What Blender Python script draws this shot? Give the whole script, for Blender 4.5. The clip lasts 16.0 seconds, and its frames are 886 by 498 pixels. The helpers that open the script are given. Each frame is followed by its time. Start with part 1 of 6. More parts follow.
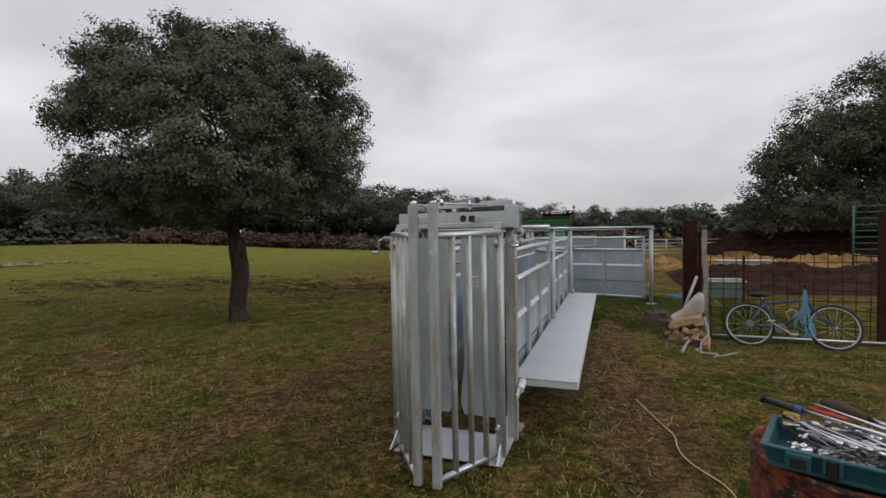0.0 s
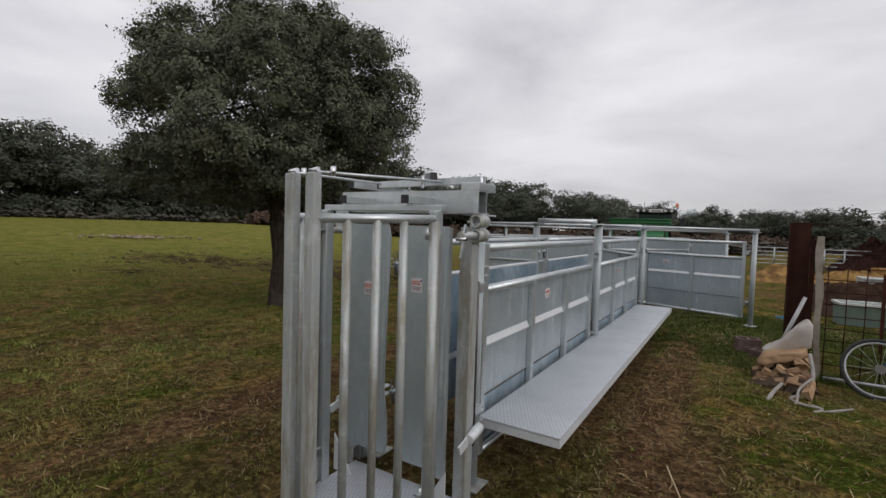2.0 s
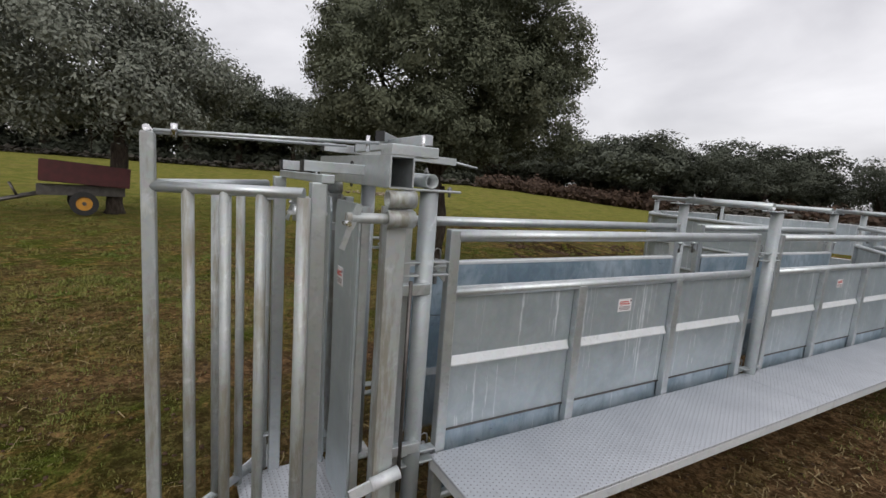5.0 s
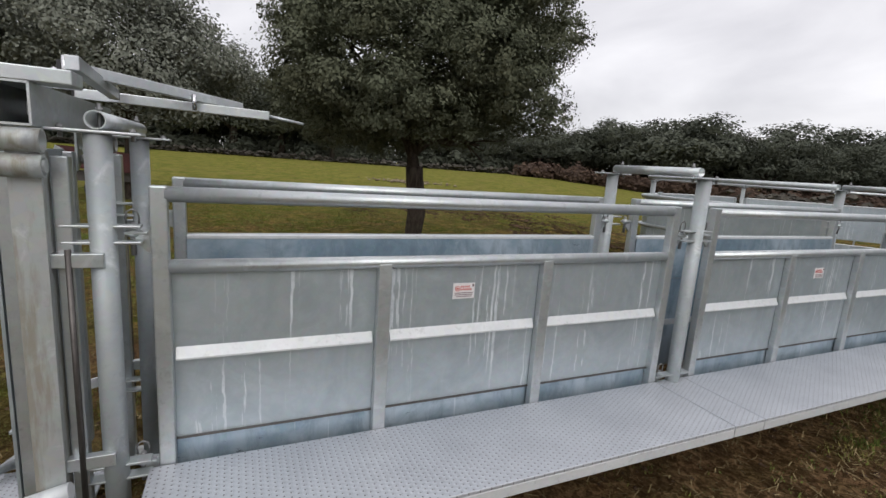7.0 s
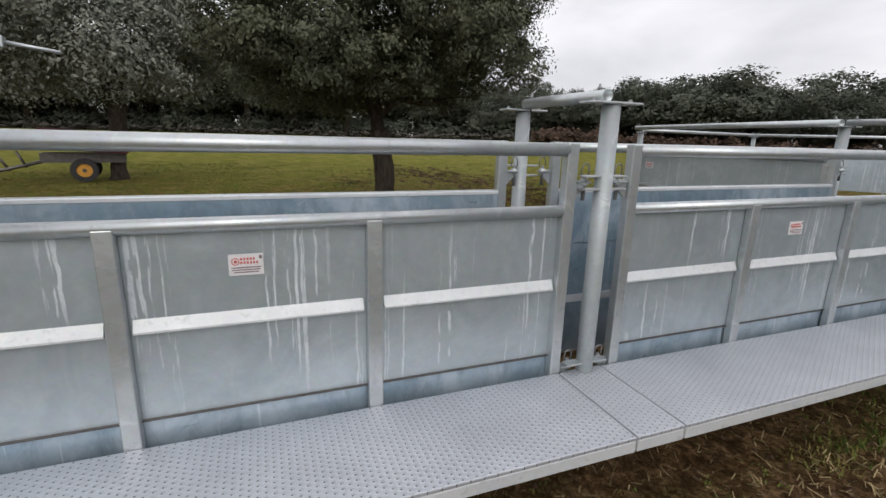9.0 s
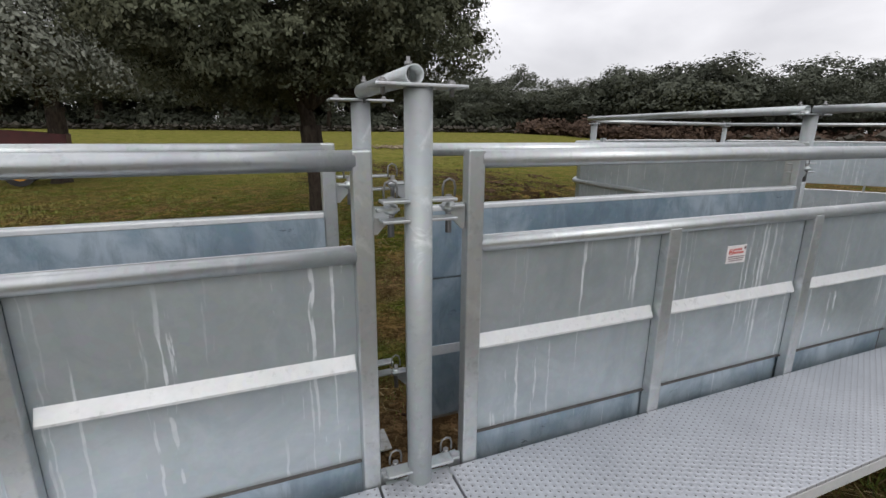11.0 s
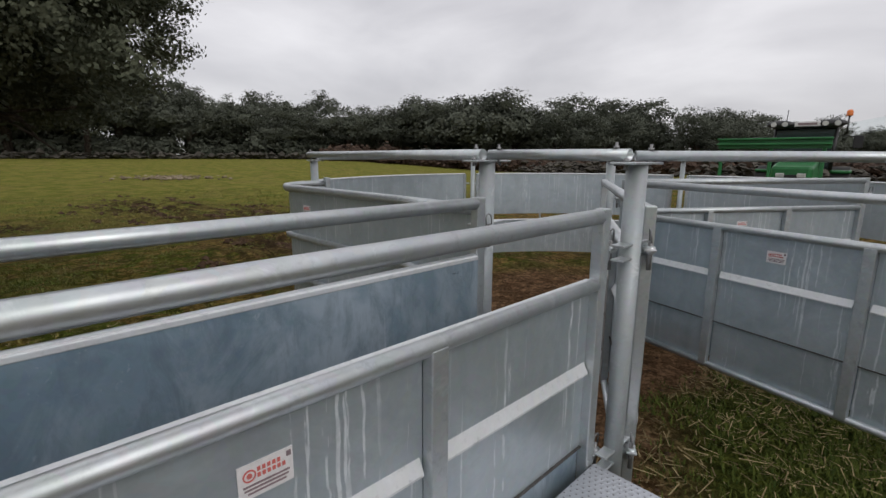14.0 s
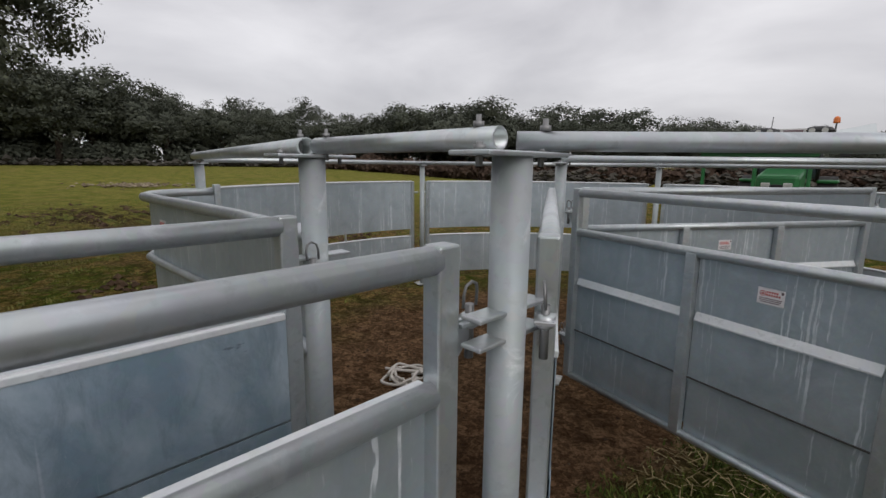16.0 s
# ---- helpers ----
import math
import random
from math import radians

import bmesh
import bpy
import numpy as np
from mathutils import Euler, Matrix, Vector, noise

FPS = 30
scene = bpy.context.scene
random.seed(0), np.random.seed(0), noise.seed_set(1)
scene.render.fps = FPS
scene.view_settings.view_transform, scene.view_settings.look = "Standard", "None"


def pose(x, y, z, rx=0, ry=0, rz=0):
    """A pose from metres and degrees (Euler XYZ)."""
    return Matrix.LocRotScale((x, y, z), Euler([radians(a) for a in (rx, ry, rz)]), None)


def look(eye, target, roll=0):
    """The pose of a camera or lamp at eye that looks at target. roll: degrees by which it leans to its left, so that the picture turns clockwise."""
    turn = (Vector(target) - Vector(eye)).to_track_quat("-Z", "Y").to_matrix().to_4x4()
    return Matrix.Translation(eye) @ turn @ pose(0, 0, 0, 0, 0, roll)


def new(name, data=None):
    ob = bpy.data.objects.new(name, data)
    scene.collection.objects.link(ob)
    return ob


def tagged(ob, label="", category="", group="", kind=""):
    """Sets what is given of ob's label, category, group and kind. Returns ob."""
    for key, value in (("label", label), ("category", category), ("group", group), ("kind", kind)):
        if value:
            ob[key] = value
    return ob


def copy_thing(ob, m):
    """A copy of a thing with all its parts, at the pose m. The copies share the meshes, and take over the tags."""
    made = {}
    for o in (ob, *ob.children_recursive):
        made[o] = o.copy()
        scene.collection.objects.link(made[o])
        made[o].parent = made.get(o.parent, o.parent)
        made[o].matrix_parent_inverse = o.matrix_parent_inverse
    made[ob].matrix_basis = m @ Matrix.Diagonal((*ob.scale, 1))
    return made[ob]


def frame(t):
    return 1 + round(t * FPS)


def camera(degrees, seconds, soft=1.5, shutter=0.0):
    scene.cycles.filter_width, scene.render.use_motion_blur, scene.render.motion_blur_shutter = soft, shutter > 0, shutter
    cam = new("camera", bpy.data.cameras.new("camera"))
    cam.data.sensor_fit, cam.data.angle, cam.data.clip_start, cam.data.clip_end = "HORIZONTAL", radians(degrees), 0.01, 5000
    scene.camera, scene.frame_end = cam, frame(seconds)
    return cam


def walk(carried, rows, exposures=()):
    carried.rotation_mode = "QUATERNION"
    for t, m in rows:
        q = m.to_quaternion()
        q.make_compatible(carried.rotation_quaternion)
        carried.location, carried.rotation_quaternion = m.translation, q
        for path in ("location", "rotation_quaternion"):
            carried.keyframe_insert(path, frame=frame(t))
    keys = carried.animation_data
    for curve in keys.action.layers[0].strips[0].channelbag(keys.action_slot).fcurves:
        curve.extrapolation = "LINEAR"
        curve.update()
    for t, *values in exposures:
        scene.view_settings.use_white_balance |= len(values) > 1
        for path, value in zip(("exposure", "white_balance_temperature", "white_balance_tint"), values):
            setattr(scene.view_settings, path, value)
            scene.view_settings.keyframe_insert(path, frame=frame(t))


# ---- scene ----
cam = camera(87.24, 16.0)
METRES, EYE, TILT, LEAN, TURN = 9.9, 1.71, 0.0, 0.0, 20.7
PATH = [
    (0, (-0.122, 0.369, 1.655), (-0.795, 2.251, 1.589), -1.0),
    (0.5, (-0.000, 0.597, 1.615), (-0.735, 2.456, 1.545), -0.7),
    (1, (0.169, 0.946, 1.633), (-0.642, 2.772, 1.553), -0.7),
    (1.5, (0.261, 1.346, 1.614), (-0.683, 3.106, 1.520), -0.0),
    (2, (0.429, 1.697, 1.620), (-0.628, 3.393, 1.523), 1.8),
    (2.5, (0.497, 2.048, 1.664), (-0.691, 3.650, 1.514), 3.1),
    (3, (0.624, 2.319, 1.746), (-0.705, 3.801, 1.555), 3.7),
    (3.5, (0.784, 2.525, 1.775), (-0.675, 3.876, 1.565), 3.8),
    (5.8, (1.042, 3.806, 1.735), (-0.723, 4.691, 1.411), 4.5),
    (6, (1.080, 3.957, 1.738), (-0.690, 4.829, 1.412), 4.5),
    (6.5, (1.046, 4.347, 1.721), (-0.736, 5.191, 1.385), 4.3),
    (7, (1.059, 4.670, 1.662), (-0.736, 5.481, 1.312), 4.0),
    (7.5, (1.057, 4.910, 1.628), (-0.740, 5.710, 1.265), 3.8),
    (8, (0.940, 5.223, 1.580), (-0.866, 5.991, 1.192), 3.4),
    (8.5, (0.903, 5.503, 1.524), (-0.915, 6.224, 1.105), 2.4),
    (9, (0.849, 5.790, 1.533), (-0.964, 6.492, 1.063), 1.5),
    (9.2, (0.807, 5.918, 1.526), (-1.004, 6.621, 1.051), 1.2),
    (11.3, (0.388, 6.964, 1.609), (-1.398, 7.707, 1.104), 0.3),
    (11.5, (0.388, 7.084, 1.641), (-1.382, 7.881, 1.157), 0.1),
    (12, (0.294, 7.364, 1.656), (-1.389, 8.351, 1.214), -0.5),
    (12.5, (0.208, 7.549, 1.725), (-1.403, 8.658, 1.305), -0.6),
    (13, (0.099, 7.814, 1.732), (-1.432, 9.037, 1.328), -0.2),
    (13.5, (0.003, 8.121, 1.718), (-1.449, 9.438, 1.322), 0.1),
    (14, (-0.065, 8.411, 1.720), (-1.475, 9.773, 1.327), 0.3),
    (14.5, (-0.134, 8.659, 1.722), (-1.505, 10.065, 1.342), 0.9),
    (15, (-0.267, 8.963, 1.706), (-1.631, 10.380, 1.341), 0.9),
    (15.5, (-0.334, 9.258, 1.713), (-1.710, 10.664, 1.351), 0.6),
    (16, (-0.308, 9.493, 1.672), (-1.692, 10.893, 1.316), 0.6),
]
EXPOSURES = [(0, 0.12), (1.5, 0.14), (3, 0.10), (4.5, 0.28), (6.5, 0.48), (9, 0.48), (11.3, 0.45), (12.5, 0.36), (14, 0.14), (15.5, 0.10), (16, 0.10)]
walk(cam, [(t, look(eye, target, roll)) for t, eye, target, roll in PATH], EXPOSURES)

# ---- world, sun, exposure ----
world = bpy.data.worlds.new("overcast_sky")
scene.world = world
world.use_nodes = True
wn, wl = world.node_tree.nodes, world.node_tree.links
wn.clear()
w_out = wn.new("ShaderNodeOutputWorld")
w_bg = wn.new("ShaderNodeBackground")
w_sky = wn.new("ShaderNodeTexSky")
w_sky.sky_type = "NISHITA"
w_sky.sun_disc = False
w_sky.sun_elevation = radians(37.5)
w_sky.sun_rotation = radians(105)
w_tc = wn.new("ShaderNodeTexCoord")
w_map = wn.new("ShaderNodeMapping")
w_map.inputs["Scale"].default_value = (1.0, 1.0, 2.6)
w_noise = wn.new("ShaderNodeTexNoise")
w_noise.inputs["Scale"].default_value = 2.1
w_noise.inputs["Detail"].default_value = 6
w_noise.inputs["Roughness"].default_value = 0.5
w_noise.inputs["Distortion"].default_value = 0.3
w_ramp = wn.new("ShaderNodeValToRGB")
w_ramp.color_ramp.elements[0].position = 0.30
w_ramp.color_ramp.elements[0].color = (0.515, 0.505, 0.535, 1)
w_ramp.color_ramp.elements[1].position = 0.68
w_ramp.color_ramp.elements[1].color = (0.84, 0.825, 0.85, 1)
w_sep = wn.new("ShaderNodeSeparateXYZ")
w_high = wn.new("ShaderNodeMapRange")
w_high.inputs["From Min"].default_value = 0.0
w_high.inputs["From Max"].default_value = 0.9
w_high.inputs["To Min"].default_value = 0.86
w_high.inputs["To Max"].default_value = 1.25
w_mul = wn.new("ShaderNodeMixRGB")
w_mul.blend_type = "MULTIPLY"
w_mul.inputs["Fac"].default_value = 1
w_dim = wn.new("ShaderNodeMixRGB")
w_dim.blend_type = "MULTIPLY"
w_dim.inputs["Fac"].default_value = 1
w_dim.inputs["Color2"].default_value = (0.1, 0.1, 0.1, 1)
w_mix = wn.new("ShaderNodeMixRGB")
w_mix.inputs["Fac"].default_value = 0.93
wl.new(w_tc.outputs["Generated"], w_map.inputs["Vector"])
wl.new(w_map.outputs["Vector"], w_noise.inputs["Vector"])
wl.new(w_noise.outputs["Fac"], w_ramp.inputs["Fac"])
wl.new(w_tc.outputs["Generated"], w_sep.inputs["Vector"])
wl.new(w_sep.outputs["Z"], w_high.inputs["Value"])
wl.new(w_ramp.outputs["Color"], w_mul.inputs["Color1"])
wl.new(w_high.outputs["Result"], w_mul.inputs["Color2"])
wl.new(w_sky.outputs["Color"], w_dim.inputs["Color1"])
wl.new(w_dim.outputs["Color"], w_mix.inputs["Color1"])
wl.new(w_mul.outputs["Color"], w_mix.inputs["Color2"])
wl.new(w_mix.outputs["Color"], w_bg.inputs["Color"])
w_bg.inputs["Strength"].default_value = 1.0
wl.new(w_bg.outputs["Background"], w_out.inputs["Surface"])

sun_data = bpy.data.lights.new("sun", "SUN")
sun_data.energy = 0.70
sun_data.angle = radians(40)
sun_data.color = (1.0, 0.97, 0.93)
sun = new("sun", sun_data)
sun.matrix_world = look((34, -9, 27), (0, 0, 0))
tagged(sun, kind="structure")


# ---- materials ----
class Mat:
    """A node material under construction."""

    def __init__(self, name, rough=0.6, metal=0.0, spec=0.5):
        self.m = bpy.data.materials.new(name)
        self.m.use_nodes = True
        self.n, self.l = self.m.node_tree.nodes, self.m.node_tree.links
        self.b = self.n["Principled BSDF"]
        self.b.inputs["Roughness"].default_value = rough
        self.b.inputs["Metallic"].default_value = metal
        self.b.inputs["Specular IOR Level"].default_value = spec
        self.co = self.n.new("ShaderNodeTexCoord")

    def put(self, socket, value):
        if hasattr(value, "is_output"):
            self.l.new(value, socket)
        elif isinstance(value, (tuple, list)) and len(value) == 3 and socket.type == "RGBA":
            socket.default_value = (*value, 1)
        else:
            socket.default_value = value

    def coords(self, scale=(1, 1, 1), kind="Object"):
        mp = self.n.new("ShaderNodeMapping")
        mp.inputs["Scale"].default_value = scale
        self.l.new(self.co.outputs[kind], mp.inputs["Vector"])
        return mp.outputs["Vector"]

    def noise(self, scale, detail=4, rough=0.55, vec=None, dist=0.0):
        t = self.n.new("ShaderNodeTexNoise")
        t.inputs["Scale"].default_value = scale
        t.inputs["Detail"].default_value = detail
        t.inputs["Roughness"].default_value = rough
        t.inputs["Distortion"].default_value = dist
        self.put(t.inputs["Vector"], vec if vec is not None else self.co.outputs["Object"])
        return t.outputs["Fac"]

    def voronoi(self, scale, vec=None, out="Distance"):
        t = self.n.new("ShaderNodeTexVoronoi")
        t.inputs["Scale"].default_value = scale
        self.put(t.inputs["Vector"], vec if vec is not None else self.co.outputs["Object"])
        return t.outputs[out]

    def ramp(self, fac, lo, hi, a=(0, 0, 0), b=(1, 1, 1)):
        r = self.n.new("ShaderNodeValToRGB")
        e = r.color_ramp.elements
        e[0].position, e[1].position = lo, hi
        e[0].color, e[1].color = (*a, 1), (*b, 1)
        self.put(r.inputs["Fac"], fac)
        return r.outputs["Color"]

    def mix(self, fac, a, b, mode="MIX"):
        x = self.n.new("ShaderNodeMixRGB")
        x.blend_type = mode
        for s, v in zip(("Fac", "Color1", "Color2"), (fac, a, b)):
            self.put(x.inputs[s], v)
        return x.outputs["Color"]

    def math(self, op, a, b=0.0, clamp=False):
        x = self.n.new("ShaderNodeMath")
        x.operation, x.use_clamp = op, clamp
        self.put(x.inputs[0], a)
        self.put(x.inputs[1], b)
        return x.outputs[0]

    def random(self):
        return self.n.new("ShaderNodeObjectInfo").outputs["Random"]

    def island(self):
        return self.n.new("ShaderNodeNewGeometry").outputs["Random Per Island"]

    def colour(self, c):
        self.put(self.b.inputs["Base Color"], c)
        return self

    def rough(self, r):
        self.put(self.b.inputs["Roughness"], r)
        return self

    def bump(self, height, strength=0.3, distance=0.01):
        x = self.n.new("ShaderNodeBump")
        x.inputs["Strength"].default_value = strength
        x.inputs["Distance"].default_value = distance
        self.put(x.inputs["Height"], height)
        self.l.new(x.outputs["Normal"], self.b.inputs["Normal"])
        return self


def galvanised(name, a, b, drips=False, metal=0.55, rough=0.42, stain=False, cloudy=False):
    m = Mat(name, rough, metal)
    world_co = m.coords(kind="Object")
    cloud = m.noise(2.3, 5, 0.6, world_co)
    fine = m.noise(60, 3, 0.6, world_co)
    spangle = m.voronoi(38, world_co, "Color")
    c = m.mix(m.ramp(cloud, 0.3, 0.7), a, b)
    c = m.mix(0.035, c, spangle, "OVERLAY")
    soft = m.ramp(m.noise(4.5, 4, 0.65, world_co, 0.8), 0.48, 0.72, (0, 0, 0), (0.45, 0.45, 0.45))
    c = m.mix(soft, c, tuple(min(1.0, 1.12 * v) for v in a))
    c = m.mix(m.ramp(fine, 0.35, 0.75, (0, 0, 0), (0.10, 0.10, 0.10)), c, (0.30, 0.32, 0.33))
    dull = m.ramp(cloud, 0.25, 0.75, (rough - 0.1,) * 3, (rough + 0.12,) * 3)
    if drips:
        wob = m.n.new("ShaderNodeTexNoise")
        wob.inputs["Scale"].default_value = 9.0
        wob.inputs["Detail"].default_value = 3
        m.l.new(world_co, wob.inputs["Vector"])
        bent = m.mix(0.022, world_co, wob.outputs["Color"], "ADD")
        st = m.n.new("ShaderNodeMapping")
        st.inputs["Scale"].default_value = (60, 60, 0.75)
        m.l.new(bent, st.inputs["Vector"])
        run = m.noise(1.0, 2, 0.5, st.outputs["Vector"])
        where = m.noise(3.6, 2, 0.5, m.coords((1, 1, 0.3)))
        broken = m.ramp(m.noise(30, 3, 0.6, world_co), 0.35, 0.55, (0.5, 0.5, 0.5), (1, 1, 1))
        mask = m.math("MULTIPLY", m.math("MULTIPLY", m.ramp(run, 0.610, 0.640), m.ramp(where, 0.42, 0.52)), broken)
        broad = m.ramp(m.noise(1.0, 3, 0.6, m.coords((5, 5, 0.6))), 0.4, 0.75, (0, 0, 0), (0.35, 0.35, 0.35))
        c = m.mix(broad, c, (0.40, 0.44, 0.45))
        smoky = m.ramp(m.noise(3.4, 7, 0.68, world_co, 1.2), 0.46, 0.66, (0, 0, 0), (0.45, 0.45, 0.45))
        c = m.mix(smoky, c, (0.33, 0.385, 0.42))
        c = m.mix(m.math("MULTIPLY", mask, 0.64), c, (0.80, 0.83, 0.85))
        dull = m.mix(mask, dull, (0.75, 0.75, 0.75))
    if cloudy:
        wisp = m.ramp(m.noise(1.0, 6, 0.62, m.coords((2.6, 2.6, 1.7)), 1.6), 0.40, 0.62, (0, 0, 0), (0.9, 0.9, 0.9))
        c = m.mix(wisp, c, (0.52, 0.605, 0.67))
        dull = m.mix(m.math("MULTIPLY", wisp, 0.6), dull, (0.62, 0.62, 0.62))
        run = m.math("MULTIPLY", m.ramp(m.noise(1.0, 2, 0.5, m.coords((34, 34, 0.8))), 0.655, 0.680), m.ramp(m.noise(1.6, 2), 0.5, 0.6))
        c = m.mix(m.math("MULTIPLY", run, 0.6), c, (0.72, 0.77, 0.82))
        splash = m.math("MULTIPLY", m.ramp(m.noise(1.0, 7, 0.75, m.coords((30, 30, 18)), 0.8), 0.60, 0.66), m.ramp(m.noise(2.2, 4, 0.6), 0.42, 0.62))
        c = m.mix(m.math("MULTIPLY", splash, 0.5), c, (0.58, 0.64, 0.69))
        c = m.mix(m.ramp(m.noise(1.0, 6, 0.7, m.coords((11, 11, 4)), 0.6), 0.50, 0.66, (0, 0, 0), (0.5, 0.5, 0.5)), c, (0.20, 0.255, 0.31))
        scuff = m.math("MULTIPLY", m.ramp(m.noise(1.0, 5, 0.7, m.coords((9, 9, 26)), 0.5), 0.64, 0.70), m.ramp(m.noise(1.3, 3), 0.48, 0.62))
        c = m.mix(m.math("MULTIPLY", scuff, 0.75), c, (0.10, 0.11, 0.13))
    if not drips and not cloudy:
        spots = m.ramp(m.noise(26, 5, 0.7, world_co), 0.56, 0.68, (0, 0, 0), (0.32, 0.32, 0.32))
        c = m.mix(spots, c, (0.27, 0.285, 0.29))
        pale = m.ramp(m.noise(1.0, 5, 0.7, m.coords((7, 7, 7)), 1.0), 0.56, 0.70, (0, 0, 0), (0.5, 0.5, 0.5))
        c = m.mix(pale, c, (0.72, 0.75, 0.76))
    if stain:
        dirt = m.math("MULTIPLY", m.ramp(m.noise(1.0, 5, 0.65, m.coords((14, 14, 2.2))), 0.48, 0.61), 0.62)
        c = m.mix(dirt, c, (0.23, 0.195, 0.13))
        dull = m.mix(dirt, dull, (0.8, 0.8, 0.8))
    wave = m.math("ADD", m.math("MULTIPLY", m.noise(14, 3, 0.5, world_co), 0.5), m.math("MULTIPLY", m.noise(3.2, 2, 0.5, world_co), 3.0 if drips else 0.5))
    m.colour(c).rough(dull).bump(wave, 0.22 if drips else 0.08, 0.012)
    return m.m


galv_tube = galvanised("galvanised_tube", (0.57, 0.60, 0.61), (0.435, 0.465, 0.475), metal=0.72, rough=0.36)
galv_sheet = galvanised("galvanised_sheet", (0.50, 0.560, 0.590), (0.40, 0.455, 0.485), drips=True, metal=0.58, rough=0.38)
# Base colour carries reflected sky blue and dark ground; wisps and scuffs are marks.
galv_reflect_tint = galvanised("galvanised_reflection_tinted", (0.370, 0.472, 0.550), (0.218, 0.312, 0.380), metal=0.55, rough=0.34, cloudy=True)
# Paler zinc; its colour holds the light that ledges and folded edges catch.
galv_pale_lit = galvanised("galvanised_pale_lit", (0.70, 0.715, 0.72), (0.58, 0.60, 0.615), metal=0.25, rough=0.5)
galv_worn = galvanised("galvanised_dull_post", (0.47, 0.49, 0.48), (0.36, 0.38, 0.375), metal=0.4, rough=0.5, stain=True)

galv_post = galvanised("galvanised_round_post", (0.43, 0.465, 0.475), (0.33, 0.36, 0.37), metal=0.35, rough=0.55)


def plain(name, a, b, rough=0.6, metal=0.0, scale=6, fine=70, bump=0.15):
    m = Mat(name, rough, metal)
    c = m.mix(m.ramp(m.noise(scale, 5), 0.32, 0.68), a, b)
    c = m.mix(m.ramp(m.noise(fine, 3), 0.45, 0.8, (0, 0, 0), (0.4, 0.4, 0.4)), c, tuple(0.6 * v for v in a))
    m.colour(c).bump(m.noise(fine, 4), bump, 0.004)
    return m.m


black_plastic = plain("black_plastic", (0.012, 0.012, 0.013), (0.02, 0.02, 0.02), 0.45)
dark_steel = plain("dark_steel", (0.10, 0.09, 0.085), (0.16, 0.15, 0.14), 0.45, 0.8)
chrome = plain("chromed_steel", (0.80, 0.80, 0.81), (0.62, 0.62, 0.64), 0.2, 1.0)
sticker_white = plain("sticker_white", (0.74, 0.72, 0.72), (0.66, 0.64, 0.64), 0.4)
sticker_red = plain("sticker_red", (0.60, 0.15, 0.13), (0.52, 0.13, 0.12), 0.4)
sticker_dark = plain("sticker_dark", (0.20, 0.15, 0.16), (0.26, 0.19, 0.20), 0.4)
ring_steel = plain("dull_zinc_wire", (0.30, 0.30, 0.30), (0.20, 0.20, 0.20), 0.45, 0.7)
rust = plain("rusty_steel", (0.085, 0.032, 0.018), (0.045, 0.020, 0.014), 0.85, 0.1, 9, 90, 0.4)
rust_dark = plain("dark_rusty_iron", (0.035, 0.016, 0.012), (0.06, 0.026, 0.018), 0.85, 0.1, 7, 80, 0.4)


def tread_material():
    m = Mat("punched_tread_plate", 0.42, 0.5)
    mp = m.coords((1 / 0.026, 1 / 0.026, 1))
    s = m.n.new("ShaderNodeSeparateXYZ")
    m.l.new(mp, s.inputs[0])
    row = m.math("FLOOR", s.outputs["Y"])
    half = m.math("MULTIPLY", m.math("MODULO", row, 2.0), 0.5)
    fx = m.math("SUBTRACT", m.math("FRACT", m.math("ADD", s.outputs["X"], half)), 0.5)
    fy = m.math("SUBTRACT", m.math("FRACT", s.outputs["Y"]), 0.5)
    d = m.math("SQRT", m.math("ADD", m.math("MULTIPLY", fx, fx), m.math("MULTIPLY", fy, fy)))
    hole = m.ramp(d, 0.11, 0.17, (1, 1, 1), (0, 0, 0))
    rim = m.ramp(d, 0.16, 0.42, (1, 1, 1), (0, 0, 0))
    c = m.mix(m.ramp(m.noise(3, 5), 0.3, 0.7), (0.60, 0.62, 0.66), (0.50, 0.52, 0.56))
    c = m.mix(m.ramp(m.noise(40, 4), 0.5, 0.75, (0, 0, 0), (0.4, 0.4, 0.4)), c, (0.42, 0.43, 0.46))
    c = m.mix(hole, c, (0.20, 0.20, 0.21))
    m.colour(c).bump(m.math("SUBTRACT", rim, m.math("MULTIPLY", hole, 1.5)), 0.5, 0.004)
    return m.m


tread = tread_material()


# ---- mesh helpers ----
def box(bm, c, s, rot=None, bev=0.0):
    """A box of size s about c; rot: a rotation matrix about c; bev: width of its bevelled edges."""
    m = Matrix.Translation(c) @ (rot.to_4x4() if rot else Matrix()) @ Matrix.Diagonal((*s, 1))
    made = bmesh.ops.create_cube(bm, size=1, matrix=m)["verts"]
    if bev:
        edges = list({e for v in made for e in v.link_edges})
        bmesh.ops.bevel(bm, geom=edges, offset=bev, segments=2, affect="EDGES", profile=0.5)


def frame_of(d):
    d = Vector(d).normalized()
    up = Vector((0, 0, 1)) if abs(d.z) < 0.95 else Vector((1, 0, 0))
    a = d.cross(up).normalized()
    return a, a.cross(d).normalized()


